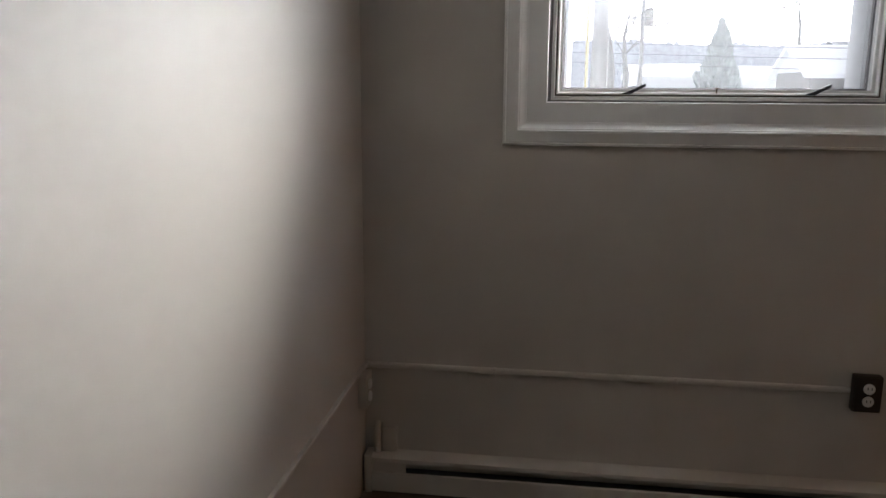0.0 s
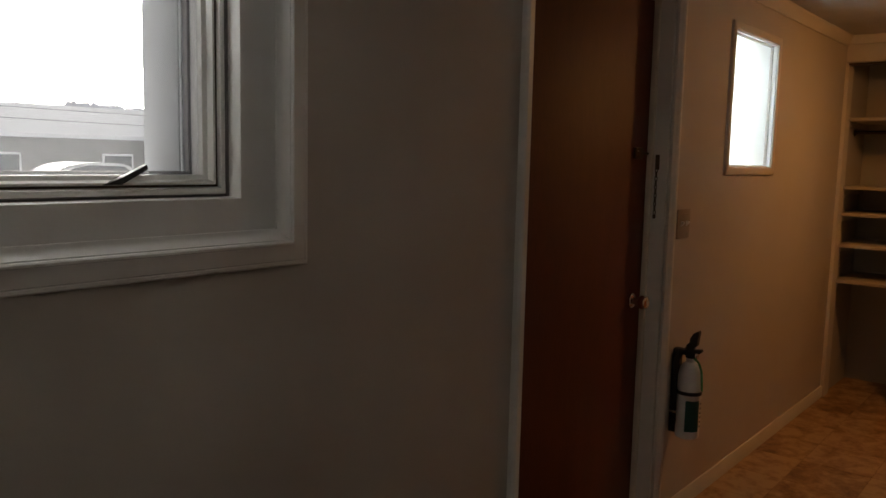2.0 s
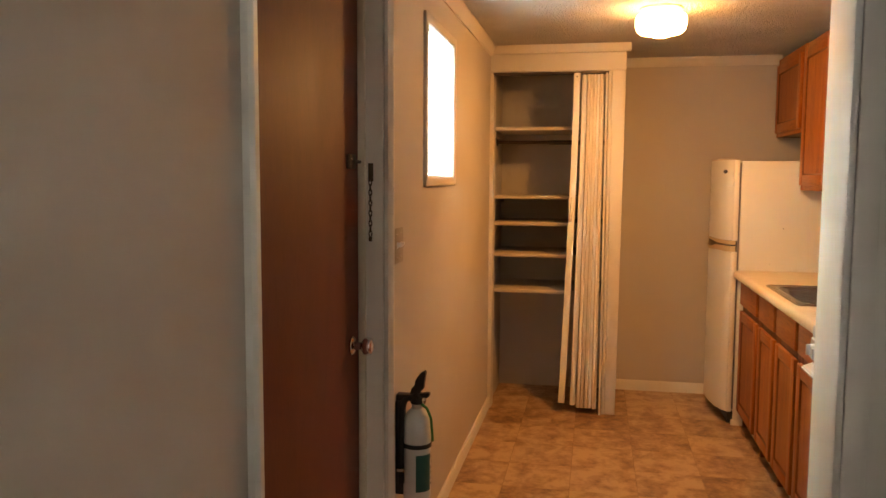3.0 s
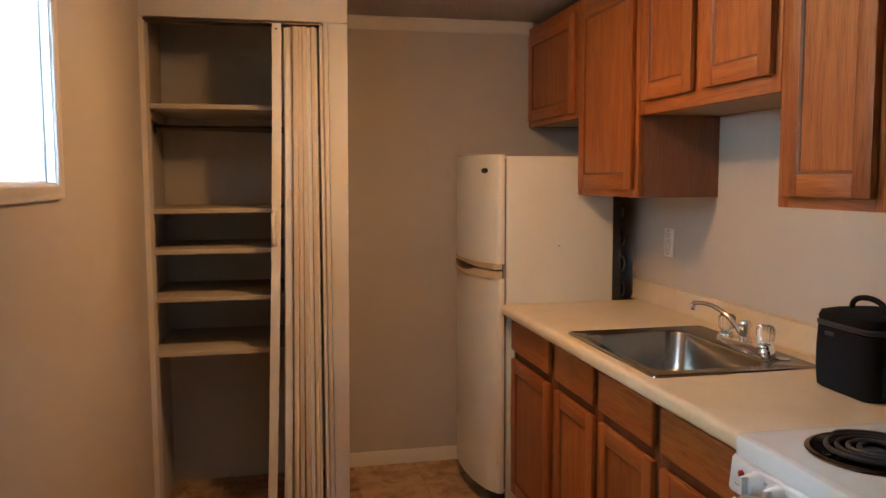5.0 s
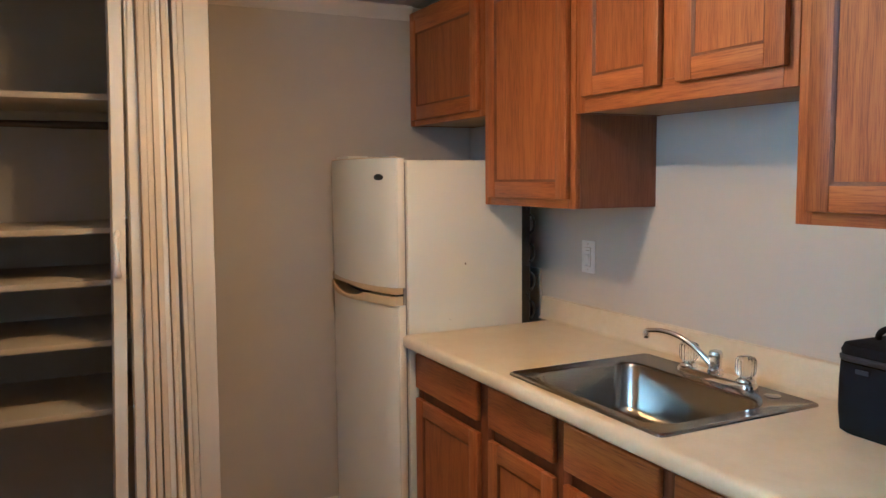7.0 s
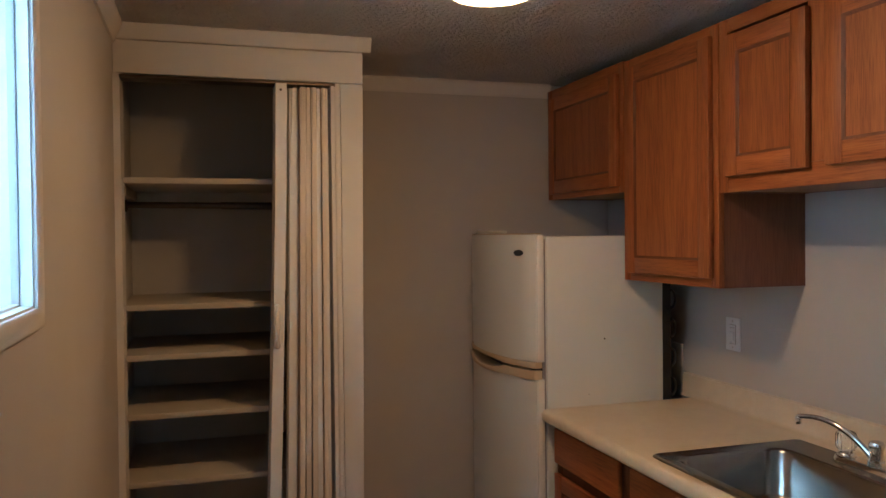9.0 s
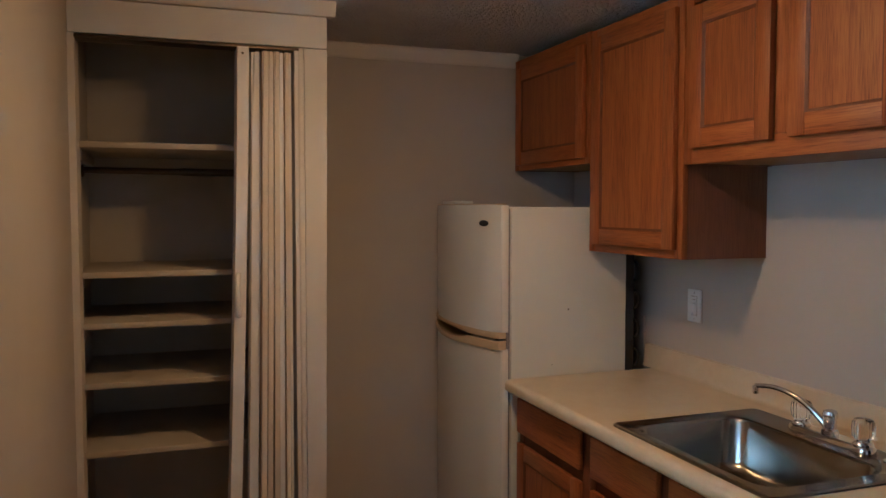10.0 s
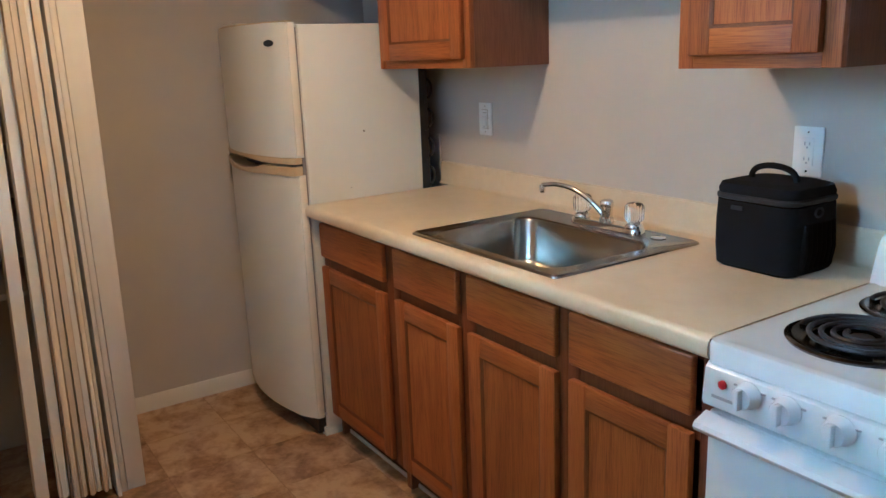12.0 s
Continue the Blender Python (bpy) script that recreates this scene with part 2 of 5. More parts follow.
SWITCHPLATE = painted("almond_switch_plate", (0.30, 0.25, 0.18), 0.4, 0.05)
BROWNPLATE = painted("brown_outlet_plate", (0.035, 0.025, 0.018), 0.45, 0.1)
FOLD_LIGHT = painted("cream_vinyl_pleat", (0.64, 0.56, 0.44), 0.45, 0.05, 0.1, 140)
FOLD_DARK = painted("tan_vinyl_hinge", (0.42, 0.30, 0.17), 0.55, 0.08)
EXTWHITE = painted("extinguisher_white", (0.66, 0.66, 0.63), 0.30, 0.03)
EXTGREEN = painted("extinguisher_green_label", (0.010, 0.085, 0.075), 0.45, 0.08)
EXTBAND = painted("green_hose_band", (0.03, 0.22, 0.06), 0.5, 0.1)
RED = painted("red_lens", (0.35, 0.01, 0.012), 0.3, 0.05)
HEATER = painted("heater_cream_enamel", (0.55, 0.51, 0.45), 0.4, 0.05)
FROST = glassy("frosted_glass", (0.86, 0.95, 1.0), 0.55, 1.2)
SHADE = glowing("lit_lamp_glass", (1.0, 0.45, 0.135), 5.4)
BULBGLOW = glowing("bulb_standin_glow", (1.0, 0.45, 0.135), 100.0)
SNOW = snow_material()
ROOFSNOW = painted("snowy_roof", (0.88, 0.90, 0.93), 0.8, 0.06, 0.3, 30)
GREYSIDE = painted("weathered_grey_siding", (0.24, 0.23, 0.22), 0.8, 0.25, 0.5, 40)
SIDING = painted("white_siding", (0.80, 0.81, 0.82), 0.6, 0.06)
DARKROOF = painted("grey_shingle", (0.10, 0.11, 0.13), 0.85, 0.25, 0.8, 60)
# Bark paler than its own tone, with haze mixed into the grey.
BARK = painted("hazed_grey_bark", (0.28, 0.27, 0.26), 0.9, 0.3, 0.9, 25)
# Needle green lightened and greyed to paint in the outdoor haze.
NEEDLE = painted("hazed_evergreen", (0.36, 0.41, 0.40), 0.85, 0.35)
# Pale blue-grey holds the distance haze over the ridge.
WOODS = painted("far_hazed_woods", (0.52, 0.55, 0.61), 0.95, 0.25)
PANE_DARK = painted("dark_far_window", (0.05, 0.06, 0.07), 0.2, 0.1)
CARDARK = painted("dark_grey_car_paint", (0.10, 0.11, 0.13), 0.3, 0.05)
CARPAINT = painted("white_car_paint", (0.66, 0.67, 0.69), 0.25, 0.03)
# Wire lightened from black to grey to imitate haze in front of it.
WIRE = painted("hazed_grey_wire", (0.22, 0.23, 0.25), 0.7, 0.1)
YELLOW = painted("faded_yellow_marker", (0.60, 0.52, 0.25), 0.5)

# ---- building helpers ----
ORIGIN = {}


def thing(name, at, label, category, group="", kind=""):
    """An empty at the base of a thing; its parts are built in world coordinates."""
    ob = new(name)
    ob.location = at
    ob.empty_display_size = 0.05
    ORIGIN[ob.name] = Vector(at)
    return tagged(ob, label, category, group, kind)


def smooth_by_angle(me, limit=40):
    sharp = radians(limit)
    bm = bmesh.new()
    bm.from_mesh(me)
    for f in bm.faces:
        f.smooth = True
    for e in bm.edges:
        e.smooth = len(e.link_faces) != 2 or e.calc_face_angle(4) < sharp
    bm.to_mesh(me)
    bm.free()


def part(name, bm, material, parent=None, label="", origin=None):
    """Links a bmesh in world coordinates as one mesh object under a thing or a part."""
    base = ORIGIN[parent.name] if parent else Vector(origin or (0, 0, 0))
    bm.transform(Matrix.Translation(-base))
    bmesh.ops.recalc_face_normals(bm, faces=bm.faces)
    me = bpy.data.meshes.new(name)
    bm.to_mesh(me)
    bm.free()
    for mat in material if isinstance(material, (list, tuple)) else [material]:
        me.materials.append(mat)
    smooth_by_angle(me)
    ob = new(name, me)
    if parent:
        ob.parent = parent
    else:
        ob.location = base
    ORIGIN[ob.name] = base
    if label:
        tagged(ob, label)
    return ob


def box(x0, x1, y0, y1, z0, z1, bevel=0.0, bm=None, seg=2):
    """A box, its edges rounded by bevel, added to bm or to a new bmesh."""
    b = bmesh.new()
    bmesh.ops.create_cube(b, size=1)
    b.transform(Matrix.Translation(((x0 + x1) / 2, (y0 + y1) / 2, (z0 + z1) / 2)) @ Matrix.Diagonal((abs(x1 - x0), abs(y1 - y0), abs(z1 - z0), 1)))
    if bevel:
        bmesh.ops.bevel(b, geom=b.edges[:], offset=bevel, segments=seg, profile=0.5, affect="EDGES", clamp_overlap=True)
    return merge(bm, b)


def merge(bm, b):
    if bm is None:
        return b
    me = bpy.data.meshes.new("scratch")
    b.to_mesh(me)
    b.free()
    bm.from_mesh(me)
    bpy.data.meshes.remove(me)
    return bm


def lathe(profile, at, axis="z", segments=32, bm=None):
    """A turned shape: profile of (radius, height) along an axis from a point."""
    b = bmesh.new()
    rings = []
    for r, h in profile:
        if r < 1e-5:
            rings.append([b.verts.new((0, 0, h))])
        else:
            rings.append([b.verts.new((r * math.cos(2 * math.pi * k / segments), r * math.sin(2 * math.pi * k / segments), h)) for k in range(segments)])
    for lo, hi in zip(rings, rings[1:]):
        for k in range(segments):
            j = (k + 1) % segments
            quad = [lo[k % len(lo)], lo[j % len(lo)], hi[j % len(hi)], hi[k % len(hi)]]
            quad = list(dict.fromkeys(quad))
            if len(quad) > 2:
                b.faces.new(quad)
    turn = {"z": Matrix(), "-z": pose(0, 0, 0, 180), "y": pose(0, 0, 0, -90), "-y": pose(0, 0, 0, 90), "x": pose(0, 0, 0, 0, 90), "-x": pose(0, 0, 0, 0, -90)}[axis]
    b.transform(Matrix.Translation(at) @ turn)
    return merge(bm, b)


def tube(points, radius, bm=None, segments=10, radii=None, closed=False):
    """A round bar along a line of points."""
    b = bmesh.new()
    pts = [Vector(p) for p in points]
    rings = []
    side = None
    for i, p in enumerate(pts):
        if closed:
            ahead = (pts[(i + 1) % len(pts)] - pts[i - 1]).normalized()
        else:
            ahead = (pts[min(i + 1, len(pts) - 1)] - pts[max(i - 1, 0)]).normalized()
        if side is None:
            side = ahead.orthogonal().normalized()
        side = (side - ahead * side.dot(ahead)).normalized()
        up = ahead.cross(side)
        r = radii[i] if radii else radius
        rings.append([b.verts.new(p + r * (math.cos(a) * side + math.sin(a) * up)) for a in (2 * math.pi * k / segments for k in range(segments))])
    pairs = list(zip(rings, rings[1:])) + ([(rings[-1], rings[0])] if closed else [])
    for lo, hi in pairs:
        for k in range(segments):
            b.faces.new((lo[k], lo[(k + 1) % segments], hi[(k + 1) % segments], hi[k]))
    if not closed:
        b.faces.new(rings[0])
        b.faces.new(rings[-1][::-1])
    return merge(bm, b)


def extrude_profile(outline, axis, a, b_, bm=None):
    """A flat outline of pairs swept along x, y or z from a to b_."""
    b = bmesh.new()

    def put(u, v, w):
        return {"x": (w, u, v), "y": (u, w, v), "z": (u, v, w)}[axis]

    lo = [b.verts.new(put(u, v, a)) for u, v in outline]
    hi = [b.verts.new(put(u, v, b_)) for u, v in outline]
    n = len(outline)
    for k in range(n):
        b.faces.new((lo[k], lo[(k + 1) % n], hi[(k + 1) % n], hi[k]))
    b.faces.new(lo[::-1])
    b.faces.new(hi)
    return merge(bm, b)


def frame_sweep(x0, x1, z0, z1, outline, y, bm=None):
    """A mitred frame in the x-z plane. outline: (inward, forward) pairs from the outer edge; forward is towards -y."""
    b = bmesh.new()
    loops = []
    for inn, fwd in outline:
        loops.append([b.verts.new(v) for v in ((x0 + inn, y - fwd, z0 + inn), (x1 - inn, y - fwd, z0 + inn), (x1 - inn, y - fwd, z1 - inn), (x0 + inn, y - fwd, z1 - inn))])
    n = len(loops)
    for i in range(n):
        p, q = loops[i], loops[(i + 1) % n]
        for k in range(4):
            b.faces.new((p[k], p[(k + 1) % 4], q[(k + 1) % 4], q[k]))
    return merge(bm, b)


def rect_sweep(steps, y, bm=None):
    """A closed moulding through rectangles ((x0, x1, z0, z1), forward); forward is towards -y."""
    b = bmesh.new()
    loops = [[b.verts.new(v) for v in ((q[0], y - f, q[2]), (q[1], y - f, q[2]), (q[1], y - f, q[3]), (q[0], y - f, q[3]))] for q, f in steps]
    for i in range(len(loops)):
        p, q = loops[i], loops[(i + 1) % len(loops)]
        for k in range(4):
            b.faces.new((p[k], p[(k + 1) % 4], q[(k + 1) % 4], q[k]))
    return merge(bm, b)


def inset(q, d):
    return (q[0] + d, q[1] - d, q[2] + d, q[3] - d)


def pierced_wall(x0, x1, z0, z1, y0, y1, holes):
    """A wall along x with rectangular openings (x0, x1, z0, z1) right through it."""
    bm = bmesh.new()
    xs = sorted({x0, x1, *(v for h in holes for v in h[:2])})
    zs = sorted({z0, z1, *(v for h in holes for v in h[2:])})
    inside = lambda u, w: x0 < u < x1 and z0 < w < z1 and not any(h[0] < u < h[1] and h[2] < w < h[3] for h in holes)
    for i in range(len(xs) - 1):
        for j in range(len(zs) - 1):
            cu, cw = (xs[i] + xs[i + 1]) / 2, (zs[j] + zs[j + 1]) / 2
            if not inside(cu, cw):
                continue
            a, b_, c, d = xs[i], xs[i + 1], zs[j], zs[j + 1]
            quad = lambda *v: bm.faces.new([bm.verts.new(p) for p in v])
            quad((a, y0, c), (b_, y0, c), (b_, y0, d), (a, y0, d))
            quad((a, y1, d), (b_, y1, d), (b_, y1, c), (a, y1, c))
            step = lambda k, seq, off: (seq[k + off] + seq[k + off + 1]) / 2 if 0 <= k + off < len(seq) - 1 else 1e9
            if not inside(step(i, xs, -1), cw):
                quad((a, y0, c), (a, y0, d), (a, y1, d), (a, y1, c))
            if not inside(step(i, xs, 1), cw):
                quad((b_, y0, d), (b_, y0, c), (b_, y1, c), (b_, y1, d))
            if not inside(cu, step(j, zs, -1)):
                quad((b_, y0, c), (a, y0, c), (a, y1, c), (b_, y1, c))
            if not inside(cu, step(j, zs, 1)):
                quad((a, y0, d), (b_, y0, d), (b_, y1, d), (a, y1, d))
    bmesh.ops.remove_doubles(bm, verts=bm.verts[:], dist=1e-5)
    return bm


def setting(name, bm, material, label, category):
    return tagged(part(name, bm, material), label, category, kind="structure")

# ---- the large structure ----
NORTH, SOUTH, WEST, EAST, TOP = 1.205, -0.845, 0.10, 6.64, 2.205
FLOOR = 0.018
WIN1 = (0.66, 1.775, 1.31, 2.06)
WIN2 = (4.20, 4.76, 1.43, 2.0)
DOOR = (2.68, 3.63, 0.0, 2.05)
PART_X0, PART_X1, PART_END = 3.25, 3.43, 0.0

setting("wall_north", pierced_wall(-0.08, EAST + 0.15, -0.1, TOP, NORTH, NORTH + 0.22, [WIN1, WIN2, (DOOR[0], DOOR[1], 0.0, DOOR[3])]), WALL, "greige painted wall with windows and the entry door", "wall")
setting("wall_west", box(WEST - 0.18, WEST, -3.4, NORTH, -0.1, TOP), WALL, "greige painted living room wall", "wall")
setting("wall_east", box(EAST, EAST + 0.15, SOUTH - 0.15, NORTH, -0.1, TOP), WALL, "greige painted end wall behind closet and refrigerator", "wall")
setting("wall_south", box(PART_X1, EAST, SOUTH - 0.15, SOUTH, -0.1, TOP), WALL, "greige painted wall behind the kitchen counter", "wall")
setting("wall_partition", box(PART_X0, PART_X1, -3.4, PART_END, 0, TOP), WALL, "grey painted partition between living room and kitchen", "wall")
setting("wall_back", box(WEST - 0.18, PART_X1, -3.55, -3.4, 0, TOP), WALL, "plain greige wall closing the living room", "wall")
setting("ceiling", box(WEST - 0.18, EAST + 0.15, -3.55, NORTH + 0.22, TOP, TOP + 0.12), POPCORN, "popcorn textured off-white ceiling", "ceiling")
setting("floor_living", box(WEST - 0.18, 2.62, -3.55, NORTH, -0.1, 0.0), CARPET, "brown living room floor", "floor")

# partition end: jamb board and casing on the living room side
setting("trim_partition_jamb", box(PART_X0 - 0.012, PART_X1 + 0.012, PART_END, PART_END + 0.016, 0, TOP, 0.003), TRIM, "cream painted jamb board on the partition end", "trim")
setting("trim_partition_casing", box(PART_X0 - 0.014, PART_X0, PART_END - 0.055, PART_END - 0.002, 0, TOP, 0.003), WALL, "grey painted casing strip beside the kitchen opening", "trim")


def crown(name, axis, a, b_, at, sign, z=TOP):
    """A small crown strip under the ceiling, sloping out from its wall."""
    o = [(at, z - 0.058), (at + sign * 0.008, z - 0.058), (at + sign * 0.009, z - 0.051), (at + sign * 0.013, z - 0.046), (at + sign * 0.030, z - 0.014), (at + sign * 0.033, z - 0.010), (at + sign * 0.033, z), (at, z)]
    return setting(name, extrude_profile(o, axis, a, b_), TRIM, "narrow painted crown moulding under the ceiling", "trim")


crown("trim_crown_north", "x", 3.70, 6.03, NORTH, -1)
crown("trim_crown_east", "y", -0.5495, 0.40, EAST, -1)


def baseboard(name, axis, a, b_, at, sign, h=0.085):
    o = [(at, 0), (at + sign * 0.014, 0), (at + sign * 0.014, h - 0.014), (at + sign * 0.006, h), (at, h)]
    return setting(name, extrude_profile(o, axis, a, b_), TRIM, "cream painted baseboard with a rounded top", "baseboard")


baseboard("baseboard_north", "x", 3.70, 6.0255, NORTH, -1)
baseboard("baseboard_east", "y", -0.80, 0.43, EAST, -1)

# ---- window over the living room ----
OUTER, SASH = (0.567, 1.885, 1.222, 2.150), (0.7165, 1.7185, 1.3655, 2.0055)
BOARD = (SASH[0] - 0.011, SASH[1] + 0.011, SASH[2] - 0.006, SASH[3] + 0.011)
casing = [(0, -0.01), (0, 0.012), (0.003, 0.016), (0.008, 0.017), (0.010, 0.0145), (0.012, 0.0175), (0.042, 0.0250), (0.0435, 0.0285), (0.048, 0.0300), (0.0505, 0.0285), (0.052, 0.0240), (0.054, 0.0245), (0.056, 0.0215), (0.062, 0.0145), (0.070, 0.0095), (0.0745, 0.0085), (0.0745, -0.01)]
w1 = tagged(part("window_1", rect_sweep([(inset(OUTER, d), f) for d, f in casing], NORTH), CASING), "white moulded picture-frame casing round the living room window", "window", kind="structure")
flat = inset(OUTER, 0.0748)
part("window_jamb", rect_sweep([(flat, 0.0058), (inset(BOARD, -0.002), 0.0045), (BOARD, 0.002), (BOARD, -0.046), (flat, -0.046)], NORTH), CASING, w1, "flat white painted inner board")
part("sash_track", rect_sweep([(inset(BOARD, 0.0004), -0.030), (inset(SASH, -0.0055), -0.030), (inset(SASH, -0.005), -0.037), (inset(SASH, -0.0005), -0.037), (inset(SASH, -0.0005), -0.200), (inset(BOARD, 0.0004), -0.200)], NORTH), TRACK, w1, "recessed track round the sash, its shade put into the grey")
part("window_frame", frame_sweep(*SASH, [(0, -0.026), (0.004, -0.024), (0.010, -0.024), (0.012, -0.034), (0.017, -0.034), (0.018, -0.030), (0.022, -0.031), (0.026, -0.044), (0.034, -0.048), (0.034, -0.085), (0, -0.085)], NORTH), CASING, w1, "white wooden sash frame with stepped edges")
part("weather_strip", frame_sweep(0.7295, 1.7055, 1.3785, 1.9925, [(0, -0.0325), (0.004, -0.0325), (0.004, -0.0338), (0, -0.0338)], NORTH), DARKMETAL, w1)
part("screen_bead", frame_sweep(0.7505, 1.6845, 1.3995, 1.9715, [(0, -0.086), (0.006, -0.086), (0.006, -0.10), (0, -0.10)], NORTH), TRACK, w1)
storm = [((0.7395, 1.6955, 1.3885, 1.9825), -0.101), ((0.7595, 1.6755, 1.3930, 1.9625), -0.101), ((0.7605, 1.6745, 1.3935, 1.9615), -0.106), ((0.7635, 1.6715, 1.3940, 1.9585), -0.106), ((0.7795, 1.6555, 1.3970, 1.9425), -0.13), ((0.7805, 1.6545, 1.3970, 1.9415), -0.20), ((0.7395, 1.6955, 1.3885, 1.9825), -0.20)]
part("storm_frame", rect_sweep(storm, NORTH), SIDING, w1, "outer white storm window frame")
pane = part("pane", box(0.742, 1.692, NORTH + 0.060, NORTH + 0.064, 1.391, 1.980), GLASS, w1)
pane.visible_shadow = False
for x0 in (0.93, 1.482):
    lever = extrude_profile([(x0, 1.384), (x0 + 0.034, 1.384), (x0 + 0.082, 1.410), (x0 + 0.080, 1.418), (x0 + 0.030, 1.394)], "y", NORTH + 0.028, NORTH + 0.042)
    part("crank_handle", lever, BLACKPLASTIC, w1, "dark metal window crank")
part("latch_pin", lathe([(0.0, 0), (0.004, 0.001), (0.0025, 0.004), (0.0025, 0.018), (0.006, 0.02), (0.006, 0.024), (0, 0.025)], (1.228, NORTH + 0.037, 1.382)), DARKMETAL, w1)

# ---- small kitchen window ----
w2 = tagged(part("window_2", frame_sweep(4.165, 4.795, 1.395, 2.035, [(0, -0.01), (0, 0.010), (0.004, 0.013), (0.028, 0.013), (0.034, 0.008), (0.034, -0.01)], NORTH), TRIM), "thin painted trim round the small kitchen window", "window", kind="structure")
part("window_jamb", frame_sweep(4.165, 4.795, 1.395, 2.035, [(0.033, 0.002), (0.038, 0.002), (0.038, -0.016), (0.033, -0.016)], NORTH), CASING, w2)
part("window_frame", frame_sweep(4.199, 4.761, 1.429, 2.001, [(0, -0.017), (0.007, -0.017), (0.009, -0.021), (0.009, -0.15), (0, -0.15)], NORTH), CASING, w2)
part("pane", box(4.206, 4.754, NORTH + 0.028, NORTH + 0.033, 1.436, 1.994), FROST, w2, "frosted bright window pane")
for z in (1.60, 1.77):
    part("hinge", box(4.205, 4.222, NORTH + 0.006, NORTH + 0.0165, z, z + 0.022, 0.002), DARKMETAL, w2)

# ---- entry door ----
door = tagged(part("door_1", box(DOOR[0] + 0.006, DOOR[1] - 0.022, NORTH + 0.080, NORTH + 0.122, 0.012, DOOR[3] - 0.022, 0.002), DOORWOOD), "closed red-brown flush wooden entry door", "door", kind="structure")
KX, KY, KZ = 3.535, NORTH + 0.080, 0.925
part("knob", lathe([(0.0, 0), (0.027, 0), (0.028, 0.004), (0.023, 0.009), (0.013, 0.012), (0.0115, 0.030), (0.016, 0.034), (0.0255, 0.041), (0.0275, 0.052), (0.0245, 0.062), (0.013, 0.0665), (0.010, 0.0655), (0.009, 0.067), (0, 0.067)], (KX, KY, KZ), "-y"), CHROME, door, "round polished chrome door knob")
keeper = part("chain_keeper", box(3.49, 3.545, KY - 0.014, KY, 1.452, 1.494, 0.004), DARKMETAL, door, "dark metal security chain keeper")
part("bolt", lathe([(0.005, 0), (0.005, 0.05), (0, 0.05)], (3.525, KY - 0.016, 1.473), "x", 12), DARKMETAL, keeper)
part("screw", lathe([(0.004, 0), (0.003, 0.002), (0, 0.002)], (3.50, KY - 0.014, 1.48), "-y", 10), CHROME, keeper)
jamb = bmesh.new()
box(DOOR[1] - 0.016, DOOR[1] + 0.004, NORTH + 0.004, NORTH + 0.215, 0, DOOR[3], 0.0015, jamb)
setting("trim_door_jamb", jamb, TRIM, "worn cream painted door jamb", "trim")
setting("trim_door_jamb_hinge_side", box(DOOR[0] - 0.004, DOOR[0] + 0.005, NORTH + 0.004, NORTH + 0.215, 0, DOOR[3] - 0.001, 0.0015), TRIM, "cream painted door jamb on the hinge side", "trim")
setting("trim_door_head", box(DOOR[0] + 0.006, DOOR[1] - 0.017, NORTH + 0.004, NORTH + 0.215, DOOR[3] - 0.018, DOOR[3] - 0.001, 0.0015), TRIM, "cream painted door head", "trim")
setting("trim_door_stop", box(DOOR[1] - 0.034, DOOR[1] - 0.0165, NORTH + 0.056, NORTH + 0.078, 0, DOOR[3] - 0.02, 0.003), FOLD_LIGHT, "yellowed door stop strip", "trim")
setting("door_sill", box(DOOR[0] + 0.006, DOOR[1] - 0.017, NORTH + 0.001, NORTH + 0.215, -0.05, 0.010, 0.003), DARKMETAL, "dark metal door sill", "sill")
o = [(DOOR[0] - 0.040, NORTH), (DOOR[0] - 0.040, NORTH - 0.014), (DOOR[0] - 0.032, NORTH - 0.022), (DOOR[0] - 0.006, NORTH - 0.018), (DOOR[0] + 0.001, NORTH - 0.010), (DOOR[0] + 0.001, NORTH)]
setting("trim_door_casing", extrude_profile(o, "z", 0, DOOR[3] + 0.05), CASING, "white painted casing on the hinge side of the door", "trim")
o = [(DOOR[1] - 0.006, NORTH), (DOOR[1] - 0.006, NORTH - 0.010), (DOOR[1] + 0.006, NORTH - 0.015), (DOOR[1] + 0.010, NORTH - 0.013), (DOOR[1] + 0.016, NORTH - 0.018), (DOOR[1] + 0.028, NORTH - 0.020), (DOOR[1] + 0.032, NORTH - 0.017), (DOOR[1] + 0.048, NORTH - 0.016), (DOOR[1] + 0.052, NORTH)]
setting("trim_door_casing_latch_side", extrude_profile(o, "z", 0, DOOR[3] + 0.05), TRIM, "moulded cream casing on the latch side of the door", "trim")

# security chain hanging on the jamb
chain = thing("door_chain", (DOOR[1] - 0.02, NORTH + 0.03, 1.30), "dark metal security chain hanging on the door jamb", "door chain")
part("slide_plate", box(DOOR[1] - 0.020, DOOR[1] - 0.0165, NORTH + 0.033, NORTH + 0.049, 1.415, 1.470, 0.001), DARKMETAL, chain)
for i in range(11):
    z = 1.412 - i * 0.0155
    pts = []
    for k in range(12):
        a = 2 * math.pi * k / 12
        u, v = 0.0045 * math.cos(a), 0.0105 * math.sin(a)
        pts.append((DOOR[1] - 0.0235 + (u if i % 2 else 0), NORTH + 0.041 + (0 if i % 2 else u), z + v))
    part("link", tube(pts, 0.0018, segments=6, closed=True), DARKMETAL, chain)
part("end_knob", lathe([(0, 0), (0.005, 0.002), (0.006, 0.012), (0.004, 0.016), (0, 0.017)], (DOOR[1] - 0.0235, NORTH + 0.041, 1.232)), DARKMETAL, chain)

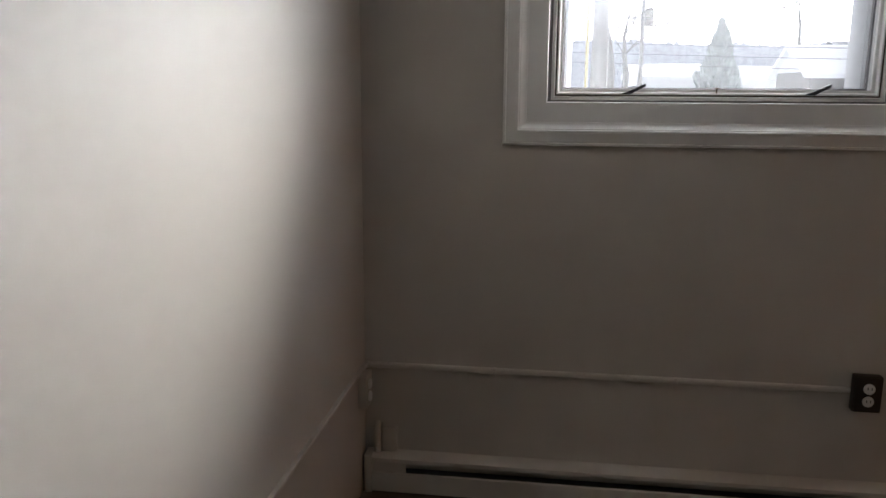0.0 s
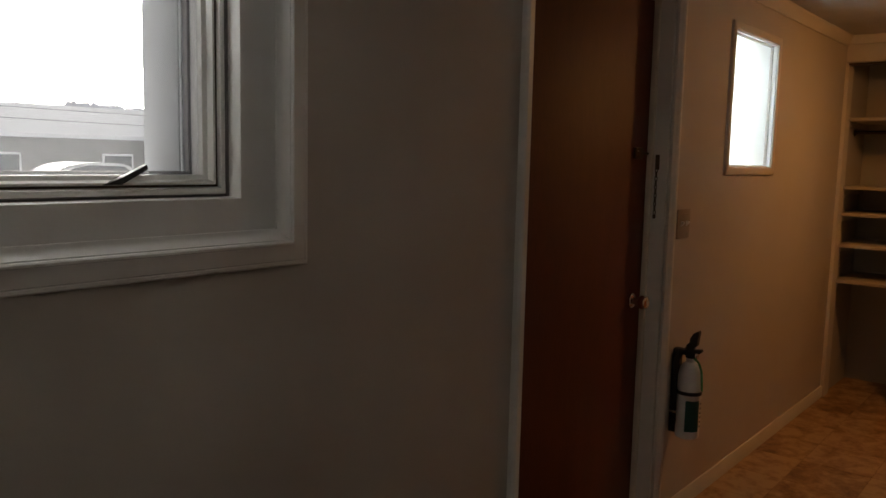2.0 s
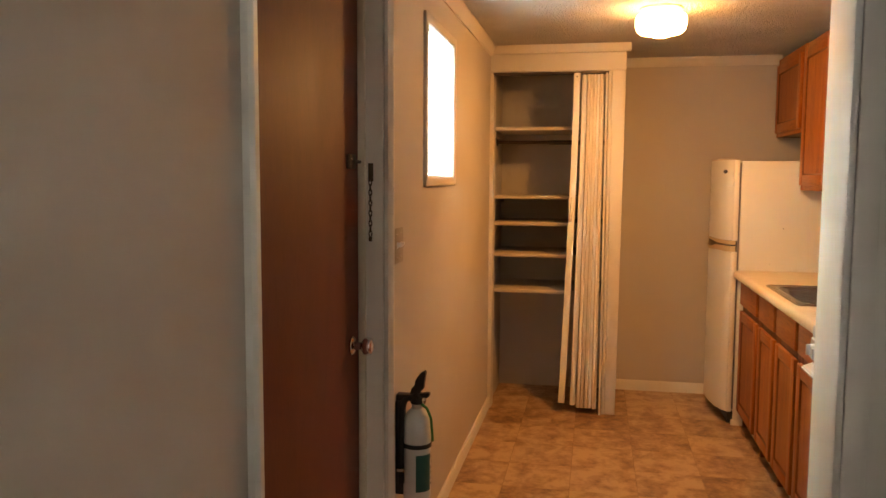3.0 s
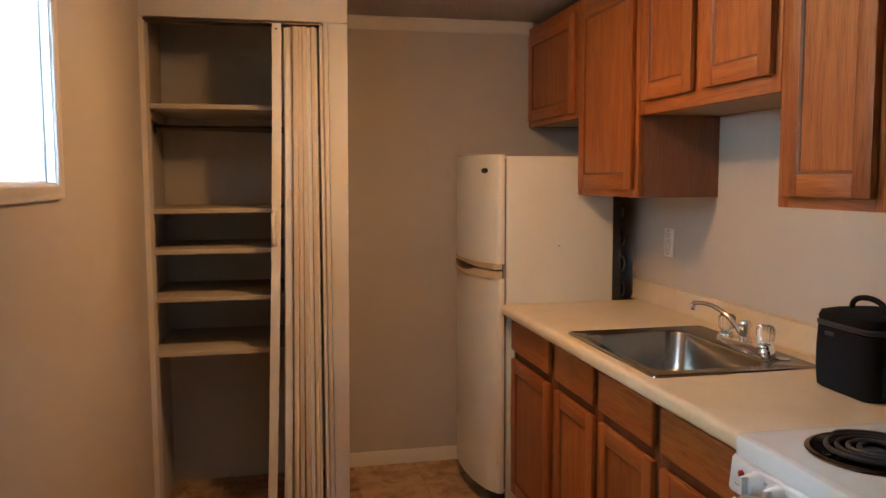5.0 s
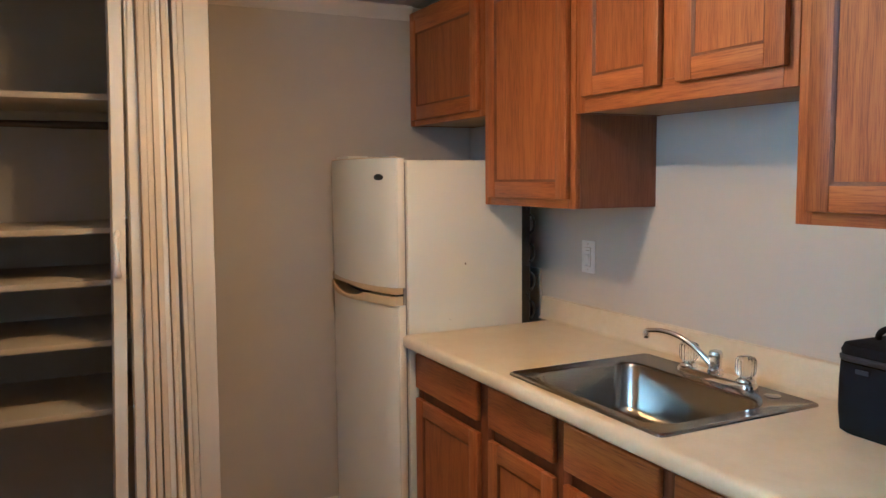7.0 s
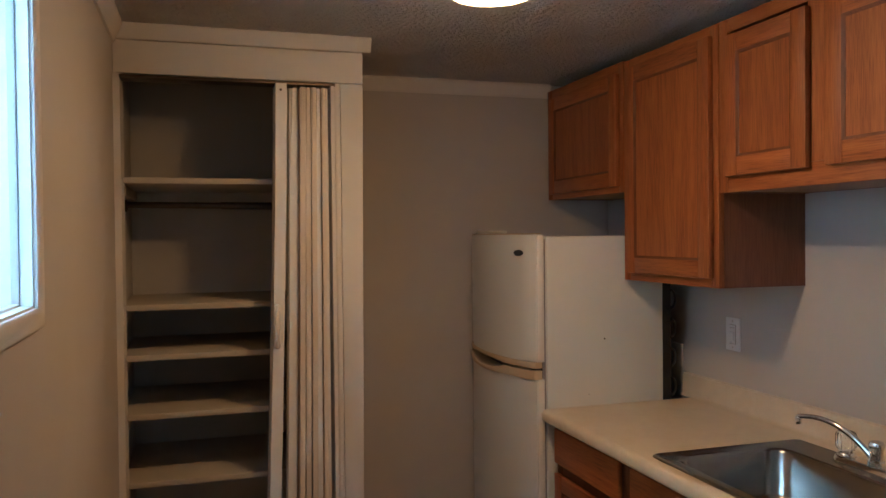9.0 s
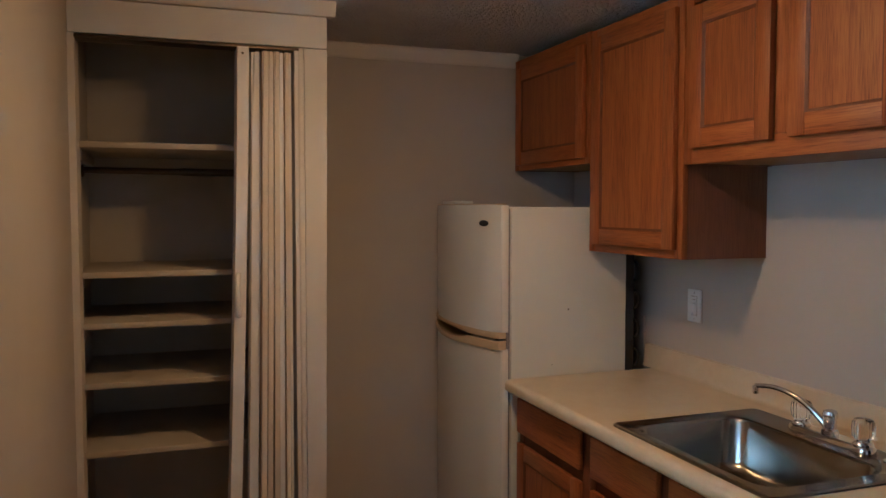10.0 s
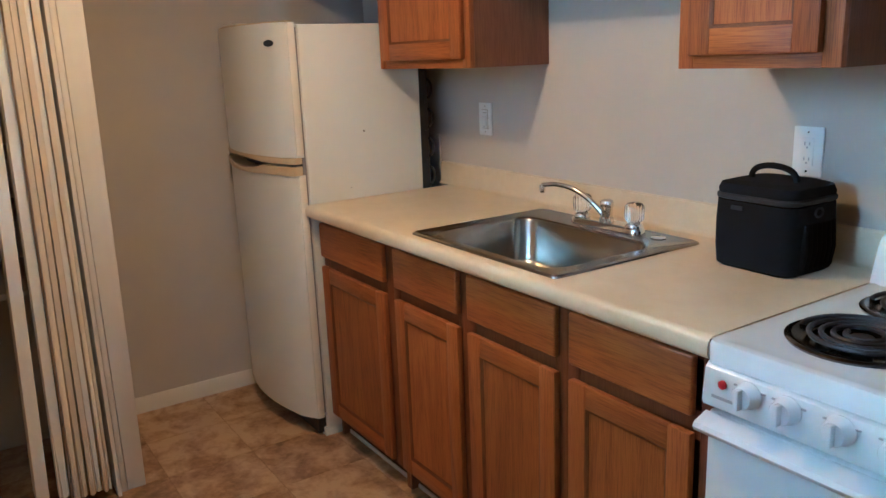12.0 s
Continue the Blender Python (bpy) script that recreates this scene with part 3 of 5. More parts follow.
# ---- light switch and fire extinguisher ----
plate = thing("light_switch", (3.775, NORTH, 1.207), "tan double light switch plate on the kitchen wall", "light switch")
part("plate", box(3.718, 3.833, NORTH - 0.006, NORTH, 1.150, 1.265, 0.003), SWITCHPLATE, plate)
for x in (3.752, 3.799):
    part("toggle", extrude_profile([(NORTH - 0.006, 1.199), (NORTH - 0.018, 1.211), (NORTH - 0.018, 1.217), (NORTH - 0.006, 1.219)], "x", x - 0.005, x + 0.005), PLATE, plate, "white switch toggle")
    for dz in (-0.037, 0.037):
        part("screw", lathe([(0.004, 0), (0.003, 0.0015), (0, 0.0015)], (x, NORTH - 0.006, 1.207 + dz), "-y", 10), CHROME, plate)

EX, EY = 3.772, NORTH - 0.068
ext = thing("fire_extinguisher", (EX, EY, 0.372), "white fire extinguisher with green label in a black wall bracket", "fire extinguisher")
part("cylinder", lathe([(0, 0.372), (0.036, 0.372), (0.044, 0.376), (0.046, 0.384), (0.046, 0.610), (0.044, 0.632), (0.037, 0.654), (0.026, 0.668), (0.018, 0.674), (0.018, 0.690), (0, 0.690)], (EX, EY, 0), "z", 40), EXTWHITE, ext)


def wrap_patch(a0, a1, z0, z1, r, n=14):
    b = bmesh.new()
    rows = [[b.verts.new((EX + r * math.cos(radians(a0 + (a1 - a0) * k / n)), EY + r * math.sin(radians(a0 + (a1 - a0) * k / n)), z)) for k in range(n + 1)] for z in (z0, z1)]
    for k in range(n):
        b.faces.new((rows[0][k], rows[0][k + 1], rows[1][k + 1], rows[1][k]))
    ext_faces = bmesh.ops.extrude_face_region(b, geom=b.faces[:])
    for v in (e for e in ext_faces["geom"] if isinstance(e, bmesh.types.BMVert)):
        d = Vector((v.co.x - EX, v.co.y - EY, 0)).normalized()
        v.co -= d * 0.0006
    return b


label = part("label", wrap_patch(188, 258, 0.405, 0.528, 0.0468), EXTGREEN, ext, "dark green label panel with white print bars")
for i in range(6):
    part("print_bar", wrap_patch(268, 292 - (i % 3) * 5, 0.510 - i * 0.018, 0.517 - i * 0.018, 0.0467, 5), BLACKPLASTIC, ext)
part("strap", lathe([(0.0465, 0), (0.0485, 0), (0.0485, 0.014), (0.0465, 0.014), (0.0465, 0)], (EX, EY, 0.548), "z", 40), BLACKPLASTIC, ext, "black plastic retaining strap")
part("bracket", box(EX - 0.024, EX + 0.016, EY + 0.040, NORTH, 0.385, 0.700, 0.004), BLACKPLASTIC, ext, "black plastic wall bracket")
part("bracket_hook", box(EX - 0.022, EX + 0.014, EY + 0.012, NORTH - 0.002, 0.700, 0.722, 0.004), BLACKPLASTIC, ext)
part("valve", lathe([(0.017, 0.688), (0.022, 0.692), (0.022, 0.712), (0.015, 0.720), (0.012, 0.735), (0, 0.736)], (EX, EY, 0), "z", 20), BLACKPLASTIC, ext)
part("lower_handle", extrude_profile([(EY + 0.014, 0.712), (EY - 0.012, 0.724), (EY - 0.040, 0.728), (EY - 0.044, 0.720), (EY - 0.036, 0.712), (EY + 0.014, 0.700)], "x", EX - 0.010, EX + 0.010), BLACKPLASTIC, ext)
part("lever", extrude_profile([(EY + 0.022, 0.722), (EY + 0.016, 0.742), (EY + 0.006, 0.750), (EY + 0.004, 0.768), (EY - 0.010, 0.790), (EY - 0.026, 0.800), (EY - 0.030, 0.792), (EY - 0.026, 0.768), (EY - 0.024, 0.742), (EY - 0.010, 0.728)], "x", EX - 0.012, EX + 0.012), BLACKPLASTIC, ext, "raised black squeeze lever")
part("gauge", lathe([(0, 0), (0.013, 0), (0.014, 0.004), (0.012, 0.008), (0, 0.008)], (EX - 0.004, EY - 0.021, 0.702), "-y", 20), CHROME, ext)
part("hose", tube([(EX - 0.004, EY + 0.012, 0.714), (EX - 0.022, EY + 0.034, 0.706), (EX - 0.032, EY + 0.044, 0.676), (EX - 0.034, EY + 0.046, 0.62), (EX - 0.034, EY + 0.046, 0.54), (EX - 0.033, EY + 0.045, 0.43)], 0.010, segments=10), RUBBER, ext, "black rubber hose")
part("hose_clip", box(EX - 0.046, EX - 0.020, EY + 0.030, EY + 0.058, 0.470, 0.480, 0.002), CHROME, ext)
part("pull_tag", tube([(EX - 0.008, EY - 0.016, 0.690), (EX - 0.012, EY - 0.036, 0.678), (EX - 0.014, EY - 0.050, 0.645), (EX - 0.014, EY - 0.0535, 0.600), (EX - 0.012, EY - 0.055, 0.570)], 0.0045, segments=8), EXTBAND, ext, "bright green plastic pull strap")

# ---- closet ----
CX, CY0, CY1, CTOP = 6.03, 0.515, 1.185, 2.052


def out_of_plumb(bm, edge, shift):
    """Pushes the foot of a board's outer edge in by shift."""
    for v in bm.verts:
        if v.co.y < edge + 0.006 and v.co.z < 0.1:
            v.co.y += shift
    return bm


setting("wall_closet_side", out_of_plumb(box(CX + 0.02, EAST, 0.432, CY0 - 0.018, 0, TOP), 0.432, 0.012), WALL, "painted side wall of the closet", "wall")
setting("wall_closet_front", box(CX + 0.02, CX + 0.11, CY0 - 0.018, NORTH, CTOP + 0.012, TOP), WALL, "painted wall above the closet opening", "wall")
setting("trim_closet_post", out_of_plumb(box(CX, CX + 0.02, 0.418, CY0 - 0.020, 0, 2.052, 0.0025), 0.418, 0.018), TRIM, "flat cream board casing beside the closet", "trim")
setting("trim_closet_jamb", box(CX - 0.004, CX + 0.11, CY0 - 0.018, CY0, 0, CTOP, 0.002), TRIM, "cream painted closet jamb", "trim")
setting("trim_closet_jamb_wall_side", box(CX - 0.004, CX + 0.11, CY1, NORTH + 0.004, -0.01, CTOP), TRIM, "cream painted closet jamb against the wall", "trim")
setting("trim_closet_head", box(CX - 0.001, CX + 0.02, 0.418, NORTH - 0.001, 2.054, 2.158, 0.0025), TRIM, "flat cream header board over the closet", "trim")
setting("trim_closet_top_jamb", box(CX + 0.021, CX + 0.11, CY0, CY1, CTOP - 0.004, CTOP + 0.010, 0.002), TRIM, "cream painted head jamb of the closet", "trim")
o = [(CX + 0.02, 2.159), (CX - 0.010, 2.159), (CX - 0.014, 2.163), (CX - 0.030, TOP - 0.006), (CX - 0.030, TOP), (CX + 0.02, TOP)]
setting("trim_closet_crown", extrude_profile(o, "y", 0.392, NORTH - 0.001), TRIM, "cream crown board over the closet", "trim")
setting("wall_closet_lining", box(EAST - 0.012, EAST - 0.001, CY0, NORTH - 0.001, 0, TOP), CLOSETPAINT, "beige painted back of the closet", "wall")

for z in (1.735, 1.323, 1.160, 0.968, 0.747):
    sh = thing("closet_shelf", (6.37, 0.85, z - 0.02), "beige painted wooden shelf, empty, inside the closet", "shelf", "closet shelves")
    part("board", box(6.105, EAST - 0.013, CY0 + 0.002, NORTH - 0.003, z - 0.019, z, 0.002), CLOSETPAINT, sh)
    for y0, y1 in ((NORTH - 0.022, NORTH - 0.003), (CY0 + 0.001, CY0 + 0.018)):
        part("cleat", box(6.16, EAST - 0.014, y0, y1, z - 0.055, z - 0.0195, 0.002), CLOSETPAINT, sh)
rod = thing("closet_rod", (6.35, 0.85, 1.648), "dark brown telescoping closet rod under the top shelf", "rod")
part("outer_tube", tube([(6.35, CY0 + 0.004, 1.652), (6.35, 0.88, 1.654)], 0.0135, segments=16), DARKMETAL, rod)
part("inner_tube", tube([(6.35, 0.875, 1.654), (6.35, NORTH - 0.006, 1.656)], 0.0115, segments=16), DARKMETAL, rod)
for y in (CY0 + 0.001, NORTH - 0.004):
    part("socket", lathe([(0, 0), (0.022, 0), (0.022, 0.004), (0.016, 0.008), (0, 0.008)], (6.35, y, 1.653), "y" if y < 1 else "-y", 20), DARKMETAL, rod)

fold = thing("folding_door", (6.05, 0.62, 0.05), "cream vinyl accordion closet door, folded open to one side", "folding door")
lean = 0.055


def leaning_panel(xa, ya, xb, yb, thick, z0, z1, tilt, bend=0.0, n=5):
    """A thin tall panel from (xa, ya) to (xb, yb) in plan, its foot pushed out by tilt."""
    b = bmesh.new()
    d = Vector((xb - xa, yb - ya, 0))
    side = Vector((-d.y, d.x, 0)).normalized() * thick / 2
    grid = []
    for j in range(7):
        s = j / 6
        off = tilt * (1 - s) ** 1.3
        line = []
        for face in (1, -1):
            for i in range(n + 1) if face > 0 else range(n, -1, -1):
                u = i / n
                q = Vector((xa, ya, 0)) + d * u + side * face + side.normalized() * bend * math.sin(math.pi * u)
                line.append(b.verts.new((q.x, q.y + off, z0 + (z1 - z0) * s)))
        grid.append(line)
    m = len(grid[0])
    for lo, hi in zip(grid, grid[1:]):
        for k in range(m):
            b.faces.new((lo[k], lo[(k + 1) % m], hi[(k + 1) % m], hi[k]))
    b.faces.new(grid[0][::-1])
    b.faces.new(grid[-1])
    return b


part("lead_post", leaning_panel(5.985, 0.694, 6.09, 0.694, 0.036, 0.085, 2.036, lean + 0.003, 0.0, 1), CASING, fold, "white plastic lead post")
for y, front, thick, bend, tone in ((0.5460, 6.004, 0.0095, 0.001, TRIM), (0.5575, 5.992, 0.0125, -0.002, FOLD_LIGHT), (0.5725, 6.008, 0.0165, 0.002, CASING), (0.5895, 5.988, 0.0165, -0.003, FOLD_LIGHT), (0.6070, 5.996, 0.0165, 0.002, FOLD_LIGHT), (0.6250, 5.990, 0.0175, -0.002, FOLD_LIGHT), (0.6495, 6.016, 0.0290, 0.003, CASING)):
    s = (y - 0.53) / (0.69 - 0.53)
    b = leaning_panel(front, y, 6.072, y, thick, 0.052 + 6.0 * abs(bend) * s, 2.028, lean * s * 0.9, bend)
    nose = [e for e in b.edges if abs(e.verts[0].co.z - e.verts[1].co.z) > 0.05 and e.verts[0].co.x < front + 0.002 and e.verts[1].co.x < front + 0.002]
    bmesh.ops.bevel(b, geom=nose, offset=thick * 0.30, segments=3, affect="EDGES", clamp_overlap=True)
    part("pleat", b, tone, fold)
for y in (0.5510, 0.5640, 0.5812, 0.5983, 0.6160, 0.6342):
    part("hinge_strip", leaning_panel(6.008, y, 6.060, y, 0.0045, 0.056, 2.026, lean * (y - 0.53) / 0.16 * 0.9, 0.0, 1), FOLD_DARK, fold, "tan vinyl hinge strip")
part("back_pleat", leaning_panel(6.075, 0.535, 6.075, 0.672, 0.004, 0.056, 2.028, lean * 0.45, 0.0, 1), FOLD_LIGHT, fold)
part("end_strip", leaning_panel(5.998, 0.526, 6.098, 0.526, 0.012, 0.02, 2.036, 0.0, 0.0, 1), TRIM, fold)
handle_line = [(5.982, 0.716, 1.315), (5.962, 0.722, 1.300), (5.957, 0.7225, 1.25), (5.962, 0.722, 1.20), (5.982, 0.718, 1.185)]
part("pull_handle", tube(handle_line, 0.009, segments=10, radii=[0.008, 0.010, 0.0085, 0.010, 0.011]), CASING, fold, "small white plastic pull handle")
part("track", box(6.005, 6.075, CY0 + 0.001, CY1 - 0.001, 2.037, CTOP - 0.006, 0.001), DARKMETAL, fold, "dark metal overhead track")
for y in (0.56, 0.60, 0.645, 0.695):
    part("glide", box(6.03, 6.05, y - 0.006, y + 0.006, 2.022, 2.042, 0.002), DARKMETAL, fold)
part("post_screw", lathe([(0.004, 0), (0.003, 0.002), (0, 0.002)], (5.984, 0.696, 2.015), "-x", 10), DARKMETAL, fold)

# ---- refrigerator ----
FX0, FX1, FYB = 5.962, 6.585, -0.700
fr = thing("refrigerator", (6.27, -0.46, 0.0), "white top-freezer refrigerator with yellowed handle edges", "refrigerator")


def bulge(u):
    return -0.172 + 0.052 * (1 - (2 * u - 1) ** 2) + 0.012 * u


def fridge_door(z0, z1, proud=0.0, back=-0.214, n=18):
    edge = [(FX0 + (FX1 - FX0) * k / n, bulge(k / n) + proud - (0.012 if k in (0, n) else 0)) for k in range(n + 1)]
    b = extrude_profile(edge + [(FX1, back), (FX0, back)], "z", z0, z1)
    rim = [e for e in b.edges if abs(e.verts[0].co.z - e.verts[1].co.z) < 1e-6 and e.verts[0].co.y > back + 0.02 and e.verts[1].co.y > back + 0.02]
    bmesh.ops.bevel(b, geom=rim, offset=0.006, segments=2, affect="EDGES", clamp_overlap=True)
    return b


part("body", box(FX0 + 0.002, FX1 - 0.002, FYB, -0.226, 0.045, 1.530, 0.006), FRIDGE, fr)
part("gasket", box(FX0 + 0.016, FX1 - 0.016, -0.227, -0.212, 0.11, 1.522), TRACK, fr, "grey rubber door gasket")
fz = part("freezer_door", fridge_door(1.083, 1.538), FRIDGE, fr)
fd = part("fridge_door", fridge_door(0.098, 1.020), FRIDGE, fr)


def handle_edge(z_low, z_high, proud, n=40):
    """A strip along the bowed door front; z_low and z_high are functions of the way across."""
    b = bmesh.new()
    rows = []
    for k in range(n + 1):
        u = k / n
        x, y = FX0 + (FX1 - FX0) * u, bulge(u) + proud - (0.010 if k in (0, n) else 0)
        rows.append([b.verts.new(p) for p in ((x, -0.205, z_low(u)), (x, y, z_low(u)), (x, y + 0.003, (z_low(u) + z_high(u)) / 2), (x, y, z_high(u)), (x, -0.205, z_high(u)))])
    for p, q in zip(rows, rows[1:]):
        for k in range(5):
            b.faces.new((p[k], p[(k + 1) % 5], q[(k + 1) % 5], q[k]))
    b.faces.new(rows[0][::-1])
    b.faces.new(rows[-1])
    return b


dip = lambda u: max(0.0, math.sin(math.pi * min(1, max(0, (u - 0.28) / 0.62)))) ** 0.7
part("handle", handle_edge(lambda u: 1.061 - 0.004 * dip(u) + 0.012 * dip(u), lambda u: 1.0825, 0.002), ALMOND, fz, "yellowed plastic freezer handle edge")
part("handle", handle_edge(lambda u: 1.0205 - 0.016 * dip(u) * 0.4, lambda u: 1.052 - 0.024 * dip(u), 0.005), ALMOND, fd, "yellowed plastic handle edge with a hand recess")
for owner, a, b_ in ((fz, 1.090, 1.534), (fd, 0.106, 1.014)):
    part("lit_edge_strip", box(FX0 - 0.0020, FX0 + 0.006, -0.2125, -0.190, a, b_, 0.0015), LITEDGE, owner, "cream strip along the door edge, brightened for the light on it")
part("recess", box(FX0 + 0.015, FX1 - 0.015, -0.213, -0.180, 1.010, 1.080), BLACKPLASTIC, fr)
part("top_edge", handle_edge(lambda u: 1.5385, lambda u: 1.5425, -0.004), ALMOND, fz, "yellowed top edge of the freezer door")
badge = lathe([(0, 0), (0.017, 0), (0.018, 0.002), (0.015, 0.0035), (0, 0.0035)], (0, 0, 0), "y", 28)
badge.transform(Matrix.Translation((6.035, -0.1490, 1.472)) @ Matrix.Rotation(radians(15), 4, "Z") @ Matrix.Diagonal((1.55, 1.0, 0.62, 1)))
part("badge", badge, BLACKPLASTIC, fz, "small oval dark badge")
part("hinge_cover", box(6.42, 6.565, -0.26, -0.175, 1.5435, 1.556, 0.004), FRIDGE, fr, "white plastic top hinge cover")
part("kick_grille", box(FX0 + 0.02, FX1 - 0.02, -0.25, -0.195, 0.028, 0.094, 0.003), BLACKPLASTIC, fr)
part("side_foot", box(FX0 + 0.003, FX0 + 0.045, -0.31, -0.216, 0.0, 0.050, 0.003), FRIDGE, fr)
for x in (FX0 + 0.03, FX1 - 0.06):
    part("foot", lathe([(0.014, 0), (0.014, 0.03), (0.008, 0.032), (0.008, 0.05), (0, 0.05)], (x, -0.62, 0), "z", 14), RUBBER, fr)
coil = part("condenser", box(FX0 + 0.006, FX1 - 0.01, -0.716, -0.7005, 0.12, 1.50), BLACKPLASTIC, fr, "black condenser on the back")
for k in range(11):
    part("coil_bar", tube([(FX0 + 0.004, -0.726, 0.25 + k * 0.11), (FX1 - 0.02, -0.726, 0.25 + k * 0.11)], 0.004, segments=6), BLACKPLASTIC, coil)
part("side_panel_black", box(FX0 + 0.012, FX0 + 0.03, -0.740, -0.7165, 0.10, 1.40), BLACKPLASTIC, fr, "black backing strip behind the refrigerator")
for k in range(10):
    z0 = 0.30 + k * 0.11
    bend = [(FX0 + 0.010 + 0.004 * math.sin(a), -0.738 - 0.022 * math.sin(a), z0 - 0.034 * math.cos(a)) for a in (math.pi * j / 10 for j in range(11))]
    part("coil_bend", tube(bend, 0.0048, segments=7), BLACKPLASTIC, coil)
part("dent", lathe([(0.0, 0), (0.0035, 0), (0.002, 0.0012), (0, 0.0012)], (FX0 + 0.002, -0.455, 1.155), "-x", 10), DARKMETAL, fr)
part("dent", lathe([(0.0, 0), (0.002, 0), (0.001, 0.001), (0, 0.001)], (FX0 + 0.002, -0.39, 0.955), "-x", 8), DARKMETAL, fr)
setting("trim_wall_board", box(6.05, 6.12, SOUTH, SOUTH + 0.008, 0.90, 1.105, 0.002), WALL, "short painted board on the wall behind the refrigerator", "trim")


# ---- cabinets ----
def panel_door(parent, x0, x1, z0, z1, yf, rail=0.055, thick=0.019):
    """A frame-and-panel door, its front at yf, facing +y."""
    d = part("door", box(x0 + rail - 0.008, x1 - rail + 0.008, yf - thick + 0.003, yf - 0.0075, z0 + rail - 0.008, z1 - rail + 0.008), OAK, parent)
    for a, b_ in ((x0, x0 + rail), (x1 - rail, x1)):
        part("stile", box(a, b_, yf - thick, yf, z0, z1, 0.0035), OAK, d)
    for a, b_ in ((z0, z0 + rail), (z1 - rail, z1)):
        part("rail", box(x0 + rail - 0.0005, x1 - rail + 0.0005, yf - thick + 0.0008, yf - 0.0008, a, b_, 0.0035), OAKX, d)
    bead = frame_sweep(x0 + rail - 0.001, x1 - rail + 0.001, z0 + rail - 0.001, z1 - rail + 0.001, [(0, 0.0), (0.0, -0.008), (0.009, -0.008), (0.006, -0.003)], yf - 0.0012)
    bead.transform(Matrix.Translation((0, 2 * (yf - 0.0012), 0)) @ Matrix.Diagonal((1, -1, 1, 1)))
    part("bead", bead, OAKSHADED, d)
    return d


def upper_cabinet(x0, x1, z0, z1, doors, label, yf=-0.530, side=True):
    cab = thing("wall_cabinet", ((x0 + x1) / 2, SOUTH, z0), label, "cabinet", "wall cabinets")
    part("side", box(x0 + 0.001, x0 + 0.013, SOUTH, yf - 0.0205, z0, z1), PLY, cab, "plain oak veneer side")
    part("side", box(x1 - 0.013, x1 - 0.001, SOUTH, yf - 0.0205, z0, z1), PLY, cab, "plain oak veneer side")
    part("bottom", box(x0 + 0.0135, x1 - 0.0135, SOUTH + 0.006, yf - 0.021, z0 + 0.003, z0 + 0.014), TANPLY, cab, "pale tan unfinished underside")
    part("top", box(x0 + 0.0135, x1 - 0.0135, SOUTH + 0.006, yf - 0.021, z1 - 0.014, z1 - 0.001), PLY, cab)
    part("back", box(x0 + 0.0135, x1 - 0.0135, SOUTH, SOUTH + 0.0055, z0 + 0.002, z1 - 0.002), PLY, cab)
    part("frame_stile", box(x0, x0 + 0.038, yf - 0.0195, yf, z0, z1, 0.0015), OAK, cab)
    part("frame_stile", box(x1 - 0.038, x1, yf - 0.0195, yf, z0, z1, 0.0015), OAK, cab)
    part("frame_rail", box(x0 + 0.0385, x1 - 0.0385, yf - 0.0195, yf - 0.0005, z0, z0 + 0.060, 0.0015), OAKX, cab)
    part("frame_rail", box(x0 + 0.0385, x1 - 0.0385, yf - 0.0195, yf - 0.0005, z1 - 0.040, z1, 0.0015), OAKX, cab)
    if len(doors) > 1:
        part("frame_stile", box(doors[0][0] - 0.062, doors[0][0] + 0.012, yf - 0.0195, yf - 0.0010, z0 + 0.0605, z1 - 0.0405), OAK, cab)
    for a, b_, c, d in doors:
        panel_door(cab, a, b_, c, d, yf + 0.0195)
    return cab


upper_cabinet(5.950, 6.602, 1.690, 2.168, [(5.975, 6.560, 1.712, 2.125)], "short honey-oak wall cabinet above the refrigerator")
upper_cabinet(5.398, 5.947, 1.370, 2.162, [(5.422, 5.905, 1.398, 2.128)], "tall honey-oak wall cabinet beside the refrigerator")
upper_cabinet(4.612, 5.395, 1.655, 2.162, [(5.024, 5.350, 1.700, 2.108), (4.634, 4.962, 1.700, 2.108)], "two-door honey-oak wall cabinet above the sink")
upper_cabinet(4.236, 4.609, 1.364, 2.162, [(4.272, 4.572, 1.392, 2.108)], "tall honey-oak wall cabinet above the counter end")


